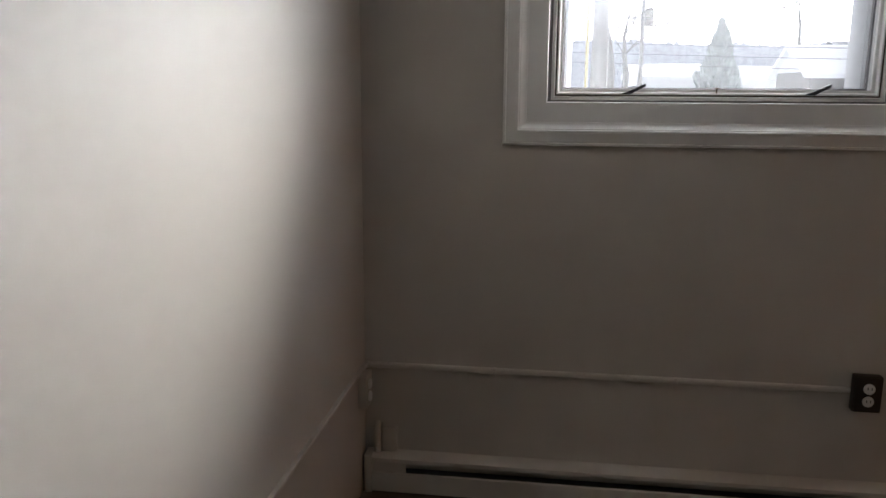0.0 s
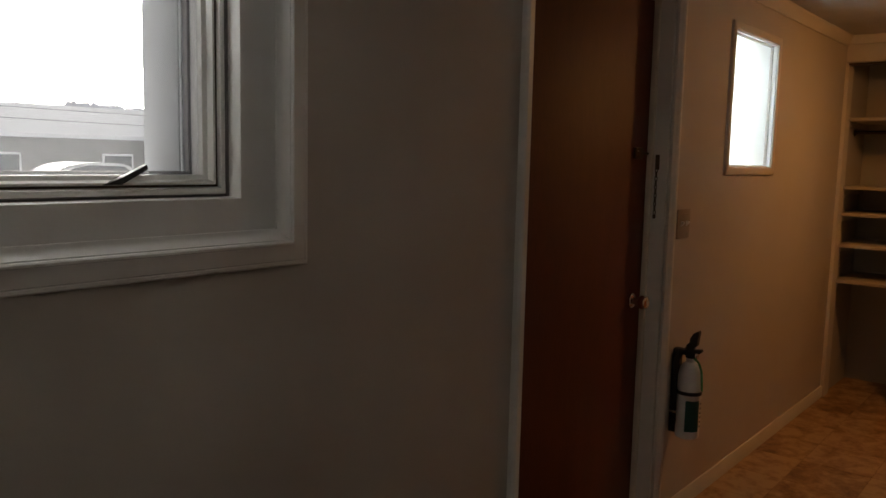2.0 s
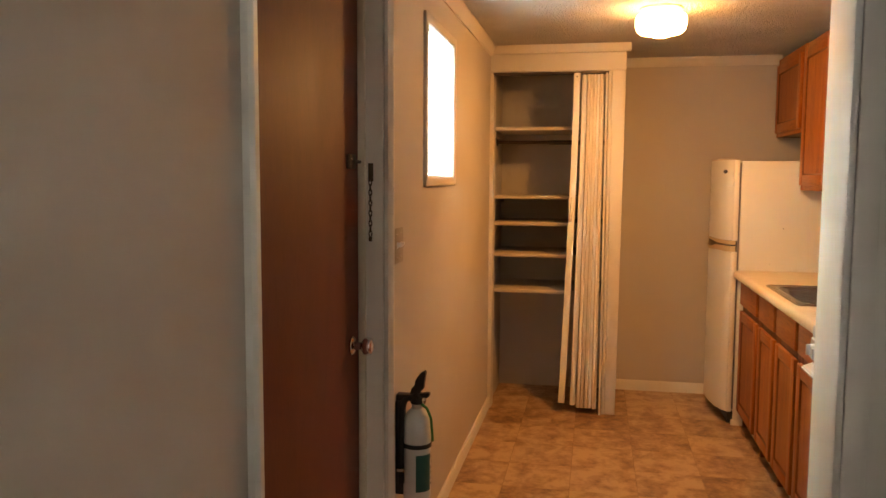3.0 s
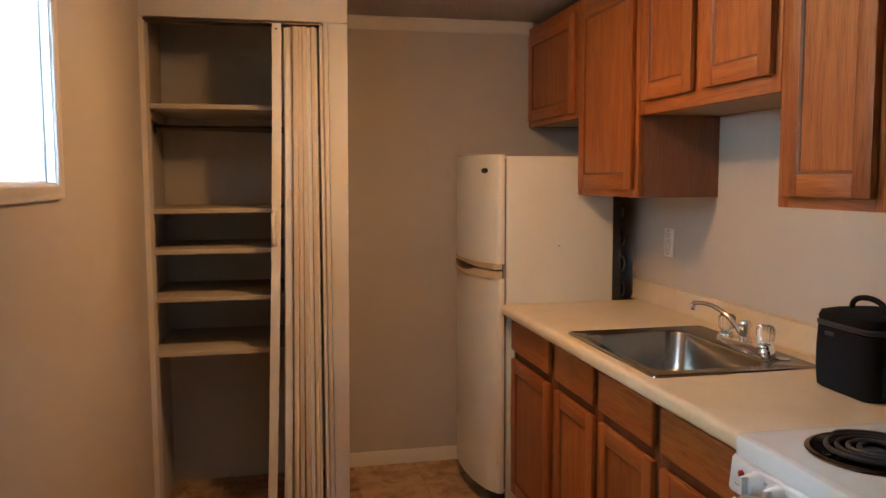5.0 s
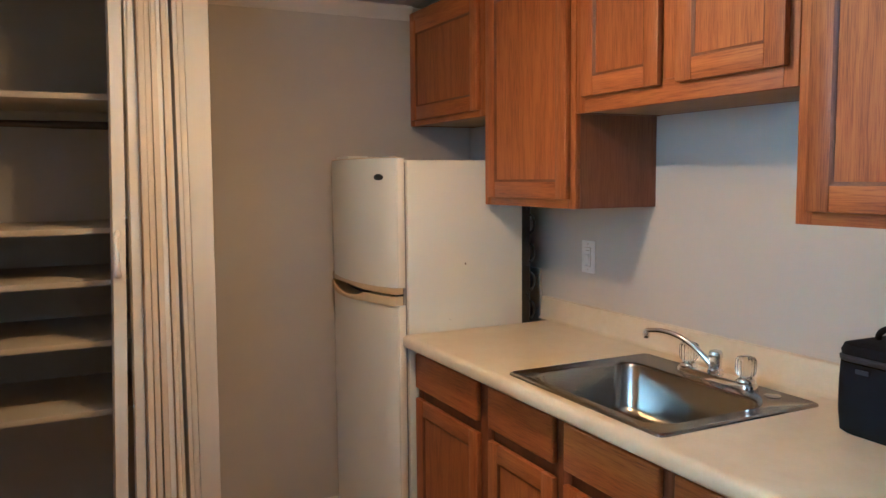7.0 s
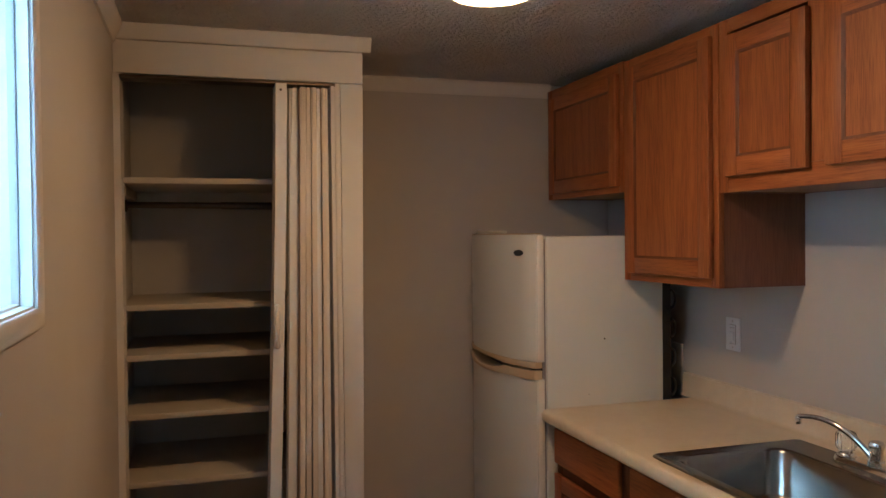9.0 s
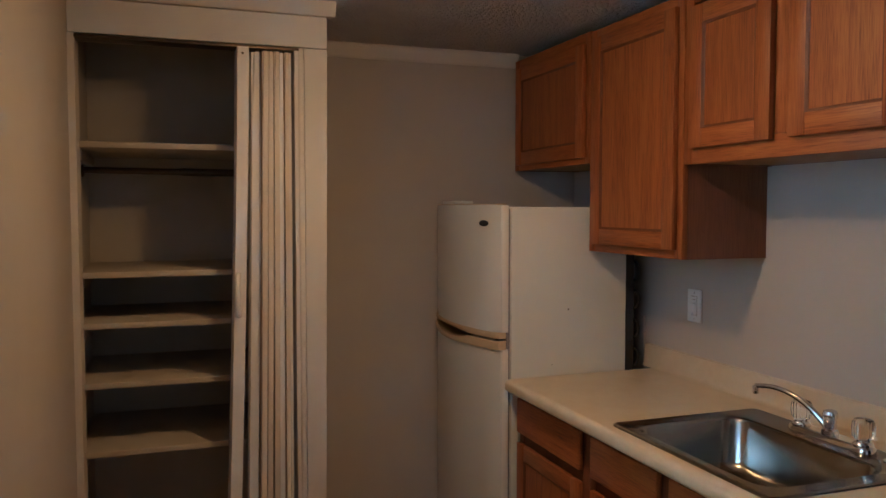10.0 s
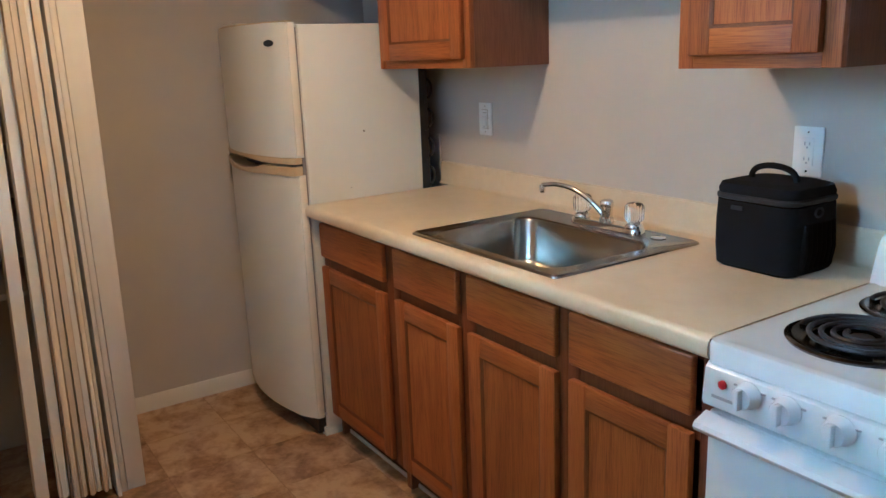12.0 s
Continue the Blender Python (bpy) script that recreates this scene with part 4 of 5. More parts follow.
def base_cabinet(x0, x1, d0, d1, label, yf=-0.256):
    cab = thing("base_cabinet", ((x0 + x1) / 2, -0.55, 0.0), label, "cabinet", "base cabinets")
    for name, b in (("side", box(x0 + 0.001, x0 + 0.014, SOUTH + 0.002, yf - 0.0205, 0.0, 0.735)), ("side", box(x1 - 0.014, x1 - 0.001, SOUTH + 0.002, yf - 0.0205, 0.0, 0.735)), ("bottom", box(x0 + 0.0145, x1 - 0.0145, SOUTH + 0.002, yf - 0.021, 0.10, 0.115))):
        part(name, b, PLY, cab)
    part("shadow_board", box(x0 + 0.0145, x1 - 0.0145, yf - 0.028, yf - 0.0245, 0.116, 0.872), GAPSHADE, cab)
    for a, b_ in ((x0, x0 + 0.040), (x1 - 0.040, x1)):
        part("frame_stile", box(a, b_, yf - 0.0195, yf, 0.100, 0.874, 0.0015), OAKSHADED, cab)
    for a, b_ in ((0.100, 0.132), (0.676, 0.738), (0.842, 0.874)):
        part("frame_rail", box(x0 + 0.0405, x1 - 0.0405, yf - 0.0195, yf - 0.0005, a, b_, 0.0015), OAKSHADED, cab)
    part("drawer_front", box(d0, d1, yf + 0.0005, yf + 0.0195, 0.728, 0.852, 0.006, None, 3), OAKX, cab)
    panel_door(cab, d0, d1, 0.118, 0.692, yf + 0.0195)
    part("toe_board", box(x0 + 0.0145, x1 - 0.0145, -0.318, -0.306, 0.0, 0.0995), GAPSHADE, cab)
    return cab


base_cabinet(5.456, 5.950, 5.490, 5.938, "honey-oak base cabinet with drawer beside the refrigerator")
base_cabinet(5.064, 5.4555, 5.086, 5.424, "honey-oak base cabinet with drawer front below the sink")
base_cabinet(4.668, 5.0635, 4.692, 5.040, "honey-oak base cabinet with drawer front below the sink")
base_cabinet(4.256, 4.6675, 4.306, 4.646, "honey-oak base cabinet with drawer beside the stove")
for a, b_ in ((4.27, 5.32), (5.325, 5.945)):
    strip = setting("baseboard_toe_kick", extrude_profile([(-0.3055, 0), (-0.284, 0), (-0.284, 0.004), (-0.300, 0.010), (-0.302, 0.030), (-0.3055, 0.032)], "x", a, b_), HEATER, "pale grey vinyl cove strip along the cabinet foot", "baseboard")

# ---- countertop ----
top = thing("countertop", (5.1, -0.52, 0.875), "beige laminate countertop with rounded front edge and backsplash", "countertop")
slab = pierced_wall(4.246, 5.957, SOUTH + 0.001, -0.222, 0.8755, 0.915, [(4.735, 5.290, -0.690, -0.268)])
slab.transform(Matrix(((1, 0, 0, 0), (0, 0, 1, 0), (0, 1, 0, 0), (0, 0, 0, 1))))
part("slab", slab, LAMINATE, top)
nose = [(-0.2225, 0.915), (-0.214, 0.9145), (-0.2055, 0.911), (-0.2005, 0.904), (-0.199, 0.896), (-0.199, 0.882), (-0.2015, 0.8765), (-0.207, 0.873), (-0.2225, 0.873)]
part("front_edge", extrude_profile(nose, "x", 4.246, 5.957), LAMINATE, top)
splash = [(SOUTH + 0.0005, 0.9155), (SOUTH + 0.034, 0.9155), (SOUTH + 0.027, 0.918), (SOUTH + 0.022, 0.924), (SOUTH + 0.0205, 0.990), (SOUTH + 0.018, 0.997), (SOUTH + 0.012, 1.0), (SOUTH + 0.0005, 1.0)]
part("backsplash", extrude_profile(splash, "x", 4.246, 6.025), LAMINATE, top)
part("end_strip", box(4.2415, 4.2455, SOUTH + 0.03, -0.203, 0.874, 0.912, 0.0012), DARKMETAL, top, "dark exposed edge at the stove end")


# ---- sink and tap ----
def rounded_loop(x0, x1, y0, y1, r, z, n=7):
    pts = []
    for cx, cy, a0 in ((x1 - r, y1 - r, 0), (x0 + r, y1 - r, 90), (x0 + r, y0 + r, 180), (x1 - r, y0 + r, 270)):
        pts += [(cx + r * math.cos(radians(a0 + 90 * k / n)), cy + r * math.sin(radians(a0 + 90 * k / n)), z) for k in range(n + 1)]
    return pts


def loops_mesh(loops, cap=True):
    b = bmesh.new()
    rings = [[b.verts.new(p) for p in loop] for loop in loops]
    for lo, hi in zip(rings, rings[1:]):
        for k in range(len(lo)):
            b.faces.new((lo[k], lo[(k + 1) % len(lo)], hi[(k + 1) % len(hi)], hi[k]))
    if cap:
        b.faces.new(rings[-1])
    return b


sink = thing("sink", (5.0, -0.49, 0.75), "single-bowl stainless steel drop-in sink", "sink")
SX0, SX1, SY0, SY1 = 4.690, 5.316, -0.742, -0.240
BX0, BX1, BY0, BY1 = 4.752, 5.276, -0.640, -0.284
bowl = [rounded_loop(SX0, SX1, SY0, SY1, 0.018, 0.9155), rounded_loop(SX0 + 0.001, SX1 - 0.001, SY0 + 0.001, SY1 - 0.001, 0.018, 0.9195), rounded_loop(SX0 + 0.006, SX1 - 0.006, SY0 + 0.006, SY1 - 0.006, 0.018, 0.9225), rounded_loop(SX0 + 0.014, SX1 - 0.014, SY0 + 0.014, SY1 - 0.014, 0.016, 0.9185),
        rounded_loop(BX0 - 0.006, BX1 + 0.006, BY0 - 0.006, BY1 + 0.006, 0.062, 0.9180), rounded_loop(BX0, BX1, BY0, BY1, 0.06, 0.9150), rounded_loop(BX0 + 0.004, BX1 - 0.004, BY0 + 0.004, BY1 - 0.004, 0.06, 0.908)]
for k in range(1, 7):
    a = k / 6 * math.pi / 2
    bowl.append(rounded_loop(BX0 + 0.012 + 0.05 * (1 - math.cos(a)), BX1 - 0.012 - 0.05 * (1 - math.cos(a)), BY0 + 0.012 + 0.05 * (1 - math.cos(a)), BY1 - 0.012 - 0.05 * (1 - math.cos(a)), 0.06 + 0.006 * k, 0.805 - 0.05 * math.sin(a)))
bowl.append(rounded_loop(5.010 - 0.043, 5.010 + 0.043, -0.465 - 0.043, -0.465 + 0.043, 0.0429, 0.7515))
part("bowl", loops_mesh(bowl), STEEL, sink)
part("drain", lathe([(0, 0.7475), (0.014, 0.7475), (0.016, 0.752), (0.034, 0.752), (0.043, 0.7555), (0.045, 0.7535), (0.045, 0.752)], (5.010, -0.465, 0), "z", 32), CHROME, sink, "chrome drain basket")
part("hole_cap", lathe([(0.020, 0.9185), (0.021, 0.9205), (0.018, 0.9225), (0, 0.923)], (4.797, -0.697, 0), "z", 28), CHROME, sink, "chrome hole cover")

tap = thing("faucet", (4.985, -0.697, 0.918), "two-handle chrome kitchen faucet with clear acrylic knobs", "faucet")
part("deck_plate", loops_mesh([rounded_loop(4.852, 5.122, -0.725, -0.672, 0.026, 0.9185), rounded_loop(4.853, 5.121, -0.724, -0.673, 0.0255, 0.930), rounded_loop(4.859, 5.115, -0.718, -0.679, 0.019, 0.936)]), CHROME, tap)
part("spout_base", lathe([(0.022, 0.934), (0.021, 0.946), (0.0165, 0.950), (0.0165, 0.976), (0.0190, 0.979), (0.0190, 0.990), (0.0165, 0.996), (0.009, 0.999), (0, 0.9995)], (4.987, -0.698, 0), "z", 28), CHROME, tap)
spout = []
for k in range(19):
    s = k / 18
    reach = 0.012 + 0.213 * s
    h = 0.950 + 0.078 * (1 - (1 - min(1, s / 0.80)) ** 2.3) - 0.006 * max(0, s - 0.80) / 0.20
    spout.append((4.987 + reach * 0.968 - 0.005, -0.698 + reach * 0.25, h))
arm = part("spout", tube(spout, 0.008, segments=14, radii=[0.0085 - 0.0020 * (k / 18) for k in range(19)]), CHROME, tap)
part("aerator", lathe([(0, 0), (0.0090, 0), (0.0095, 0.003), (0.0095, 0.018), (0.0075, 0.022), (0, 0.022)], (spout[-1][0], spout[-1][1], spout[-1][2] - 0.022), "z", 20), CHROME, arm)
for x in (4.883, 5.086):
    k = part("knob_base", lathe([(0.024, 0.932), (0.025, 0.938), (0.021, 0.945), (0.014, 0.948), (0.012, 0.953), (0, 0.953)], (x, -0.698, 0), "z", 26), CHROME, tap)
    b = bmesh.new()
    rings = []
    for r, z in ((0.013, 0.9485), (0.020, 0.951), (0.0255, 0.958), (0.0275, 0.975), (0.0265, 0.993), (0.022, 1.000), (0.013, 1.003)):
        rings.append([b.verts.new((x + r * (1 - 0.09 * (j % 2)) * math.cos(2 * math.pi * j / 28), -0.698 + r * (1 - 0.09 * (j % 2)) * math.sin(2 * math.pi * j / 28), z)) for j in range(28)])
    for lo, hi in zip(rings, rings[1:]):
        for j in range(28):
            b.faces.new((lo[j], lo[(j + 1) % 28], hi[(j + 1) % 28], hi[j]))
    b.faces.new(rings[0][::-1])
    b.faces.new(rings[-1])
    kn = part("knob", b, ACRYLIC, tap, "clear fluted acrylic knob")
    part("knob_cap", lathe([(0.008, 1.0035), (0.008, 1.005), (0, 1.0055)], (x, -0.698, 0), "z", 18), CHROME, kn)


# ---- outlets on the counter wall ----
def outlet(x0, x1, z0, z1, label, switch):
    t = thing("wall_outlet", ((x0 + x1) / 2, SOUTH, z0), label, "outlet", "counter wall outlets")
    part("plate", box(x0, x1, SOUTH, SOUTH + 0.006, z0, z1, 0.003), PLATE, t)
    cx, cz = (x0 + x1) / 2, (z0 + z1) / 2
    if switch:
        part("gap", box(cx - 0.0175, cx + 0.0175, SOUTH + 0.0055, SOUTH + 0.0064, cz - 0.0345, cz + 0.0345), SWITCHPLATE, t)
    part("face", box(cx - 0.0160, cx + 0.0160, SOUTH + 0.006, SOUTH + 0.0085, cz - 0.033, cz + 0.033, 0.002), PLATE, t)
    for dz in (() if switch else (-0.018, 0.018)):
        for dx in (-0.006, 0.006):
            part("slot", box(cx + dx - 0.0012, cx + dx + 0.0012, SOUTH + 0.0084, SOUTH + 0.009, cz + dz - 0.003, cz + dz + 0.005), ENAMELGREY, t)
        part("earth_hole", lathe([(0.0024, 0), (0.0024, 0.0007), (0, 0.0007)], (cx, SOUTH + 0.0084, cz + dz - 0.008), "y", 10), ENAMELGREY, t)
    if switch:
        part("rocker", extrude_profile([(SOUTH + 0.0082, cz - 0.026), (SOUTH + 0.0105, cz - 0.024), (SOUTH + 0.0125, cz + 0.008), (SOUTH + 0.0082, cz + 0.010)], "x", cx - 0.012, cx + 0.012), PLATE, t)
        part("slot", box(cx - 0.010, cx + 0.010, SOUTH + 0.0083, SOUTH + 0.0089, cz + 0.022, cz + 0.024), SWITCHPLATE, t)
        part("night_light", lathe([(0, 0), (0.004, 0), (0.004, 0.002), (0, 0.003)], (cx + 0.004, SOUTH + 0.0083, cz - 0.0295), "y", 14), ENAMEL, t, "small round white lens")
    for dz in (-0.046, 0.046):
        part("screw", lathe([(0.003, 0), (0.0025, 0.001), (0, 0.001)], (cx, SOUTH + 0.006, cz + dz), "y", 10), CHROME, t)


outlet(5.706, 5.782, 1.120, 1.237, "white rocker switch plate above the counter", True)
outlet(4.441, 4.517, 1.102, 1.219, "white duplex outlet plate behind the black bag", False)

# ---- stove ----
X0, X1 = 3.478, 4.236
stove = thing("stove", ((X0 + X1) / 2, -0.5, 0.0), "white electric coil stove with front control knobs", "stove")
part("body", box(X0 + 0.004, X1 - 0.004, -0.80, -0.226, 0.03, 0.884, 0.004), ENAMEL, stove)
ct = [rounded_loop(X0, X1, -0.800, -0.182, 0.018, 0.880), rounded_loop(X0, X1, -0.800, -0.180, 0.018, 0.912), rounded_loop(X0 + 0.003, X1 - 0.003, -0.797, -0.183, 0.017, 0.9195), rounded_loop(X0 + 0.012, X1 - 0.012, -0.788, -0.192, 0.015, 0.922), rounded_loop(X0 + 0.026, X1 - 0.026, -0.774, -0.206, 0.012, 0.9185), rounded_loop(X0 + 0.05, X1 - 0.05, -0.75, -0.23, 0.012, 0.9180)]
cook = part("cooktop", loops_mesh(ct), ENAMEL, stove)
guard = [(-0.800, 0.90), (-0.700, 0.919), (-0.706, 0.945), (-0.722, 0.995), (-0.732, 1.012), (-0.748, 1.020), (-0.800, 1.020)]
part("back_guard", extrude_profile(guard, "x", X0 + 0.002, X1 - 0.002), ENAMEL, stove)
panel = [(-0.226, 0.884), (-0.188, 0.8795), (-0.180, 0.872), (-0.174, 0.812), (-0.178, 0.803), (-0.190, 0.799), (-0.226, 0.799)]
pn = part("control_panel", extrude_profile(panel, "x", X0 + 0.003, X1 - 0.003), ENAMEL, stove)
for x in (4.143, 4.072, 3.985, 3.900, 3.70):
    kb = part("knob", lathe([(0, 0), (0.024, 0), (0.0245, 0.003), (0.022, 0.006), (0.0195, 0.022), (0.018, 0.024), (0, 0.025)], (x, -0.1770, 0.849), "y", 28), ENAMEL, stove, "white round control knob")
    part("grip", box(x - 0.0045, x + 0.0045, -0.1555, -0.1405, 0.831, 0.867, 0.002), ENAMEL, kb)
    for a in (40, 90, 140):
        part("scale_mark", box(x + 0.033 * math.cos(radians(a)) - 0.004, x + 0.033 * math.cos(radians(a)) + 0.004, -0.1795, -0.1755, 0.842 + 0.026 * math.sin(radians(a)) - 0.0012, 0.842 + 0.026 * math.sin(radians(a)) + 0.0012), ENAMELGREY, pn)
part("indicator_light", lathe([(0, 0), (0.008, 0), (0.008, 0.004), (0.005, 0.007), (0, 0.008)], (4.194, -0.1775, 0.850), "y", 18), RED, stove, "red indicator light")
part("name_bar", box(4.172, 4.214, -0.1770, -0.1742, 0.822, 0.827), ENAMELGREY, pn, "unreadable grey lettering bar")
oven = part("oven_door", box(X0 + 0.005, X1 - 0.005, -0.226, -0.188, 0.205, 0.790, 0.008), ENAMEL, stove)
bar = [(-0.1885, 0.752), (-0.168, 0.752), (-0.157, 0.757), (-0.153, 0.765), (-0.157, 0.773), (-0.172, 0.779), (-0.1885, 0.786)]
part("door_handle", extrude_profile(bar, "x", X0 + 0.004, X1 - 0.001), ENAMEL, oven, "long white oven door handle")
part("vent_slot", box(X0 + 0.01, X1 - 0.01, -0.225, -0.200, 0.7905, 0.7985), BLACKPLASTIC, stove)
part("drawer", box(X0 + 0.005, X1 - 0.005, -0.226, -0.192, 0.045, 0.198, 0.006), ENAMEL, stove)


def burner(cx, cy, r):
    pan = part("drip_pan", lathe([(r * 1.20, 0.9182), (r * 1.22, 0.9225), (r * 1.15, 0.9255), (r * 1.09, 0.9245), (r * 1.02, 0.9215), (r * 0.60, 0.9196), (r * 0.22, 0.9192), (0, 0.9190)], (cx, cy, 0), "z", 40), DULLCHROME, cook, "worn chrome drip pan")
    spiral = []
    turns = 4 if r > 0.09 else 3
    for k in range(turns * 28 + 1):
        a = 2 * math.pi * k / 28
        rad = r * (0.24 + 0.76 * k / (turns * 28))
        spiral.append((cx + rad * math.cos(a), cy + rad * math.sin(a), 0.9305))
    spiral += [(cx + r * 1.02, cy + 0.004, 0.9285), (cx + r * 1.08, cy + 0.006, 0.9220)]
    part("coil", tube(spiral, 0.0048, segments=8), COIL, cook, "black spiral heating coil")
    for a in (90, 210, 330):
        part("coil_support", tube([(cx, cy, 0.9240), (cx + r * 1.05 * math.cos(radians(a)), cy + r * 1.05 * math.sin(radians(a)), 0.9248)], 0.002, segments=6), DULLCHROME, cook)
    part("coil_hub", lathe([(0, 0.9195), (r * 0.18, 0.9195), (r * 0.19, 0.9270), (0, 0.9285)], (cx, cy, 0), "z", 20), COIL, cook)


burner(4.068, -0.372, 0.100)
burner(4.078, -0.600, 0.088)
burner(3.660, -0.375, 0.076)
burner(3.660, -0.630, 0.098)

# ---- black cool bag ----
bag = thing("lunch_bag", (4.452, -0.690, 0.915), "black soft lunch cooler bag with carry handle on the counter", "bag")
turn = Matrix.Translation((4.458, -0.695, 0.915)) @ Matrix.Rotation(radians(-2), 4, "Z") @ Matrix.Diagonal((1.15, 1.08, 0.98, 1))


def bag_loop(w, d, z, r, puff=0.0):
    pts = rounded_loop(-w / 2, w / 2, -d / 2, d / 2, r, z, 6)
    return [turn @ Vector((x * (1 + puff * math.cos(y * 14)), y * (1 + puff * math.cos(x * 14)), zz)) for x, y, zz in pts]


part("body", loops_mesh([bag_loop(0.166, 0.150, 0.0, 0.03), bag_loop(0.178, 0.162, 0.006, 0.03), bag_loop(0.182, 0.166, 0.05, 0.03, 0.02), bag_loop(0.182, 0.166, 0.11, 0.03, 0.025), bag_loop(0.180, 0.164, 0.158, 0.03, 0.01), bag_loop(0.176, 0.160, 0.160, 0.03)]), CLOTH, bag)
part("zip_band", loops_mesh([bag_loop(0.178, 0.162, 0.1605, 0.032), bag_loop(0.186, 0.170, 0.163, 0.034), bag_loop(0.187, 0.171, 0.171, 0.034), bag_loop(0.180, 0.164, 0.1745, 0.032)]), PIPING, bag, "dark grey zip band")
part("lid", loops_mesh([bag_loop(0.180, 0.164, 0.1750, 0.032), bag_loop(0.183, 0.167, 0.183, 0.034), bag_loop(0.176, 0.160, 0.197, 0.036), bag_loop(0.14, 0.125, 0.2035, 0.034), bag_loop(0.05, 0.045, 0.205, 0.02)]), CLOTH, bag)
arc = [turn @ Vector((0.050 * math.cos(math.pi * k / 14) , 0.012, 0.198 + 0.038 * math.sin(math.pi * k / 14) ** 0.6)) for k in range(15)]
part("carry_handle", tube(arc, 0.007, segments=10), CLOTH, bag)
for k in range(7):
    y = -0.052 + 0.0155 * k
    fold_line = [turn @ Vector((-0.090, y, 0.015)), turn @ Vector((-0.0945, y + 0.002, 0.06)), turn @ Vector((-0.0915, y - 0.001, 0.118))]
    part("pocket_fold", tube(fold_line, 0.008, None, 8, [0.006, 0.009, 0.006]), CLOTH, bag)
part("strap_ring", tube([turn @ Vector((-0.094, 0.012 * math.cos(2 * math.pi * k / 14) + 0.0, 0.142 + 0.010 * math.sin(2 * math.pi * k / 14))) for k in range(14)], 0.0025, segments=6, closed=True), PIPING, bag)
part("tag", box(4.478, 4.508, -0.6050, -0.6020, 1.052, 1.061), PIPING, bag)

# ---- ceiling lamp ----
LX, LY = 5.10, 0.300
lamp = thing("ceiling_light", (LX, LY, TOP), "lit frosted glass ceiling lamp with metal base", "ceiling light")
part("base", lathe([(0, TOP - 0.001), (0.095, TOP - 0.001), (0.098, TOP - 0.008), (0.092, TOP - 0.024), (0, TOP - 0.024)], (LX, LY, 0), "z", 36), CASING, lamp, "white metal lamp base")
part("shade", lathe([(0.078, TOP - 0.0245), (0.100, TOP - 0.029), (0.111, TOP - 0.037), (0.1150, TOP - 0.048), (0.1142, TOP - 0.054), (0.1158, TOP - 0.060), (0.1150, TOP - 0.067), (0.1158, TOP - 0.073), (0.1140, TOP - 0.084), (0.1085, TOP - 0.100), (0.096, TOP - 0.114), (0.062, TOP - 0.1225), (0, TOP - 0.124)], (LX, LY, 0), "z", 40), SHADE, lamp, "glowing ribbed frosted glass shade")
# Added glowing dome below the shade; stands in for the bulb, sharpens shadows.
part("bulb_standin", lathe([(0.040, TOP - 0.1225), (0.037, TOP - 0.1275), (0.028, TOP - 0.1310), (0.015, TOP - 0.1330), (0, TOP - 0.1335)], (LX, LY, 0), "z", 28), BULBGLOW, lamp, "small glowing dome added under the glass in place of the bulb")

# ---- living room wall fittings ----
conduit = thing("conduit", (0.85, NORTH, 0.45), "painted surface wiring channel along the living room wall", "conduit")
part("channel", extrude_profile([(NORTH, 0.445), (NORTH - 0.012, 0.445), (NORTH - 0.016, 0.449), (NORTH - 0.016, 0.459), (NORTH - 0.012, 0.463), (NORTH, 0.463)], "x", WEST + 0.017, 1.700), WALL, conduit)
part("corner_piece", box(WEST, WEST + 0.017, NORTH - 0.018, NORTH, 0.443, 0.465, 0.003), WALL, conduit)
part("side_channel", extrude_profile([(WEST, 0.447), (WEST + 0.012, 0.447), (WEST + 0.015, 0.451), (WEST + 0.015, 0.459), (WEST + 0.012, 0.463), (WEST, 0.463)], "y", -1.6, NORTH - 0.018), WALL, conduit)
for x in (0.55, 1.15):
    part("clip", box(x, x + 0.012, NORTH - 0.018, NORTH, 0.443, 0.465, 0.002), WALL, conduit)


def surface_outlet(x0, x1, z0, z1, y, label):
    t = thing("surface_outlet", ((x0 + x1) / 2, y, z0), label, "outlet")
    part("box", box(x0, x1, y - 0.034, y, z0, z1, 0.004), BROWNPLATE, t)
    part("plate", box(x0 + 0.002, x1 - 0.002, y - 0.039, y - 0.0345, z0 + 0.002, z1 - 0.002, 0.002), BROWNPLATE, t)
    cx, cz = (x0 + x1) / 2, (z0 + z1) / 2
    for dz in (-0.021, 0.021):
        f = part("socket", lathe([(0, 0), (0.0175, 0), (0.0175, 0.004), (0.0155, 0.006), (0, 0.006)], (cx, y - 0.039, cz + dz), "-y", 24), PLATE, t, "white round socket face")
        for dx in (-0.006, 0.006):
            part("slot", box(cx + dx - 0.0013, cx + dx + 0.0013, y - 0.0458, y - 0.0449, cz + dz - 0.002, cz + dz + 0.006), BLACKPLASTIC, f)
    return t


surface_outlet(1.703, 1.788, 0.392, 0.512, NORTH, "brown surface-mounted outlet box with two white sockets")
corner_box = thing("corner_outlet", (WEST, NORTH - 0.06, 0.33), "small wall-painted outlet box with white sockets in the room corner", "outlet")
part("box", box(WEST, WEST + 0.030, NORTH - 0.105, NORTH - 0.022, 0.325, 0.442, 0.004), WALL, corner_box)
for dz in (0.360, 0.405):
    part("socket", lathe([(0, 0), (0.0175, 0), (0.0175, 0.005), (0.0155, 0.007), (0, 0.007)], (WEST + 0.030, NORTH - 0.063, dz), "x", 22), PLATE, corner_box, "white round socket face")

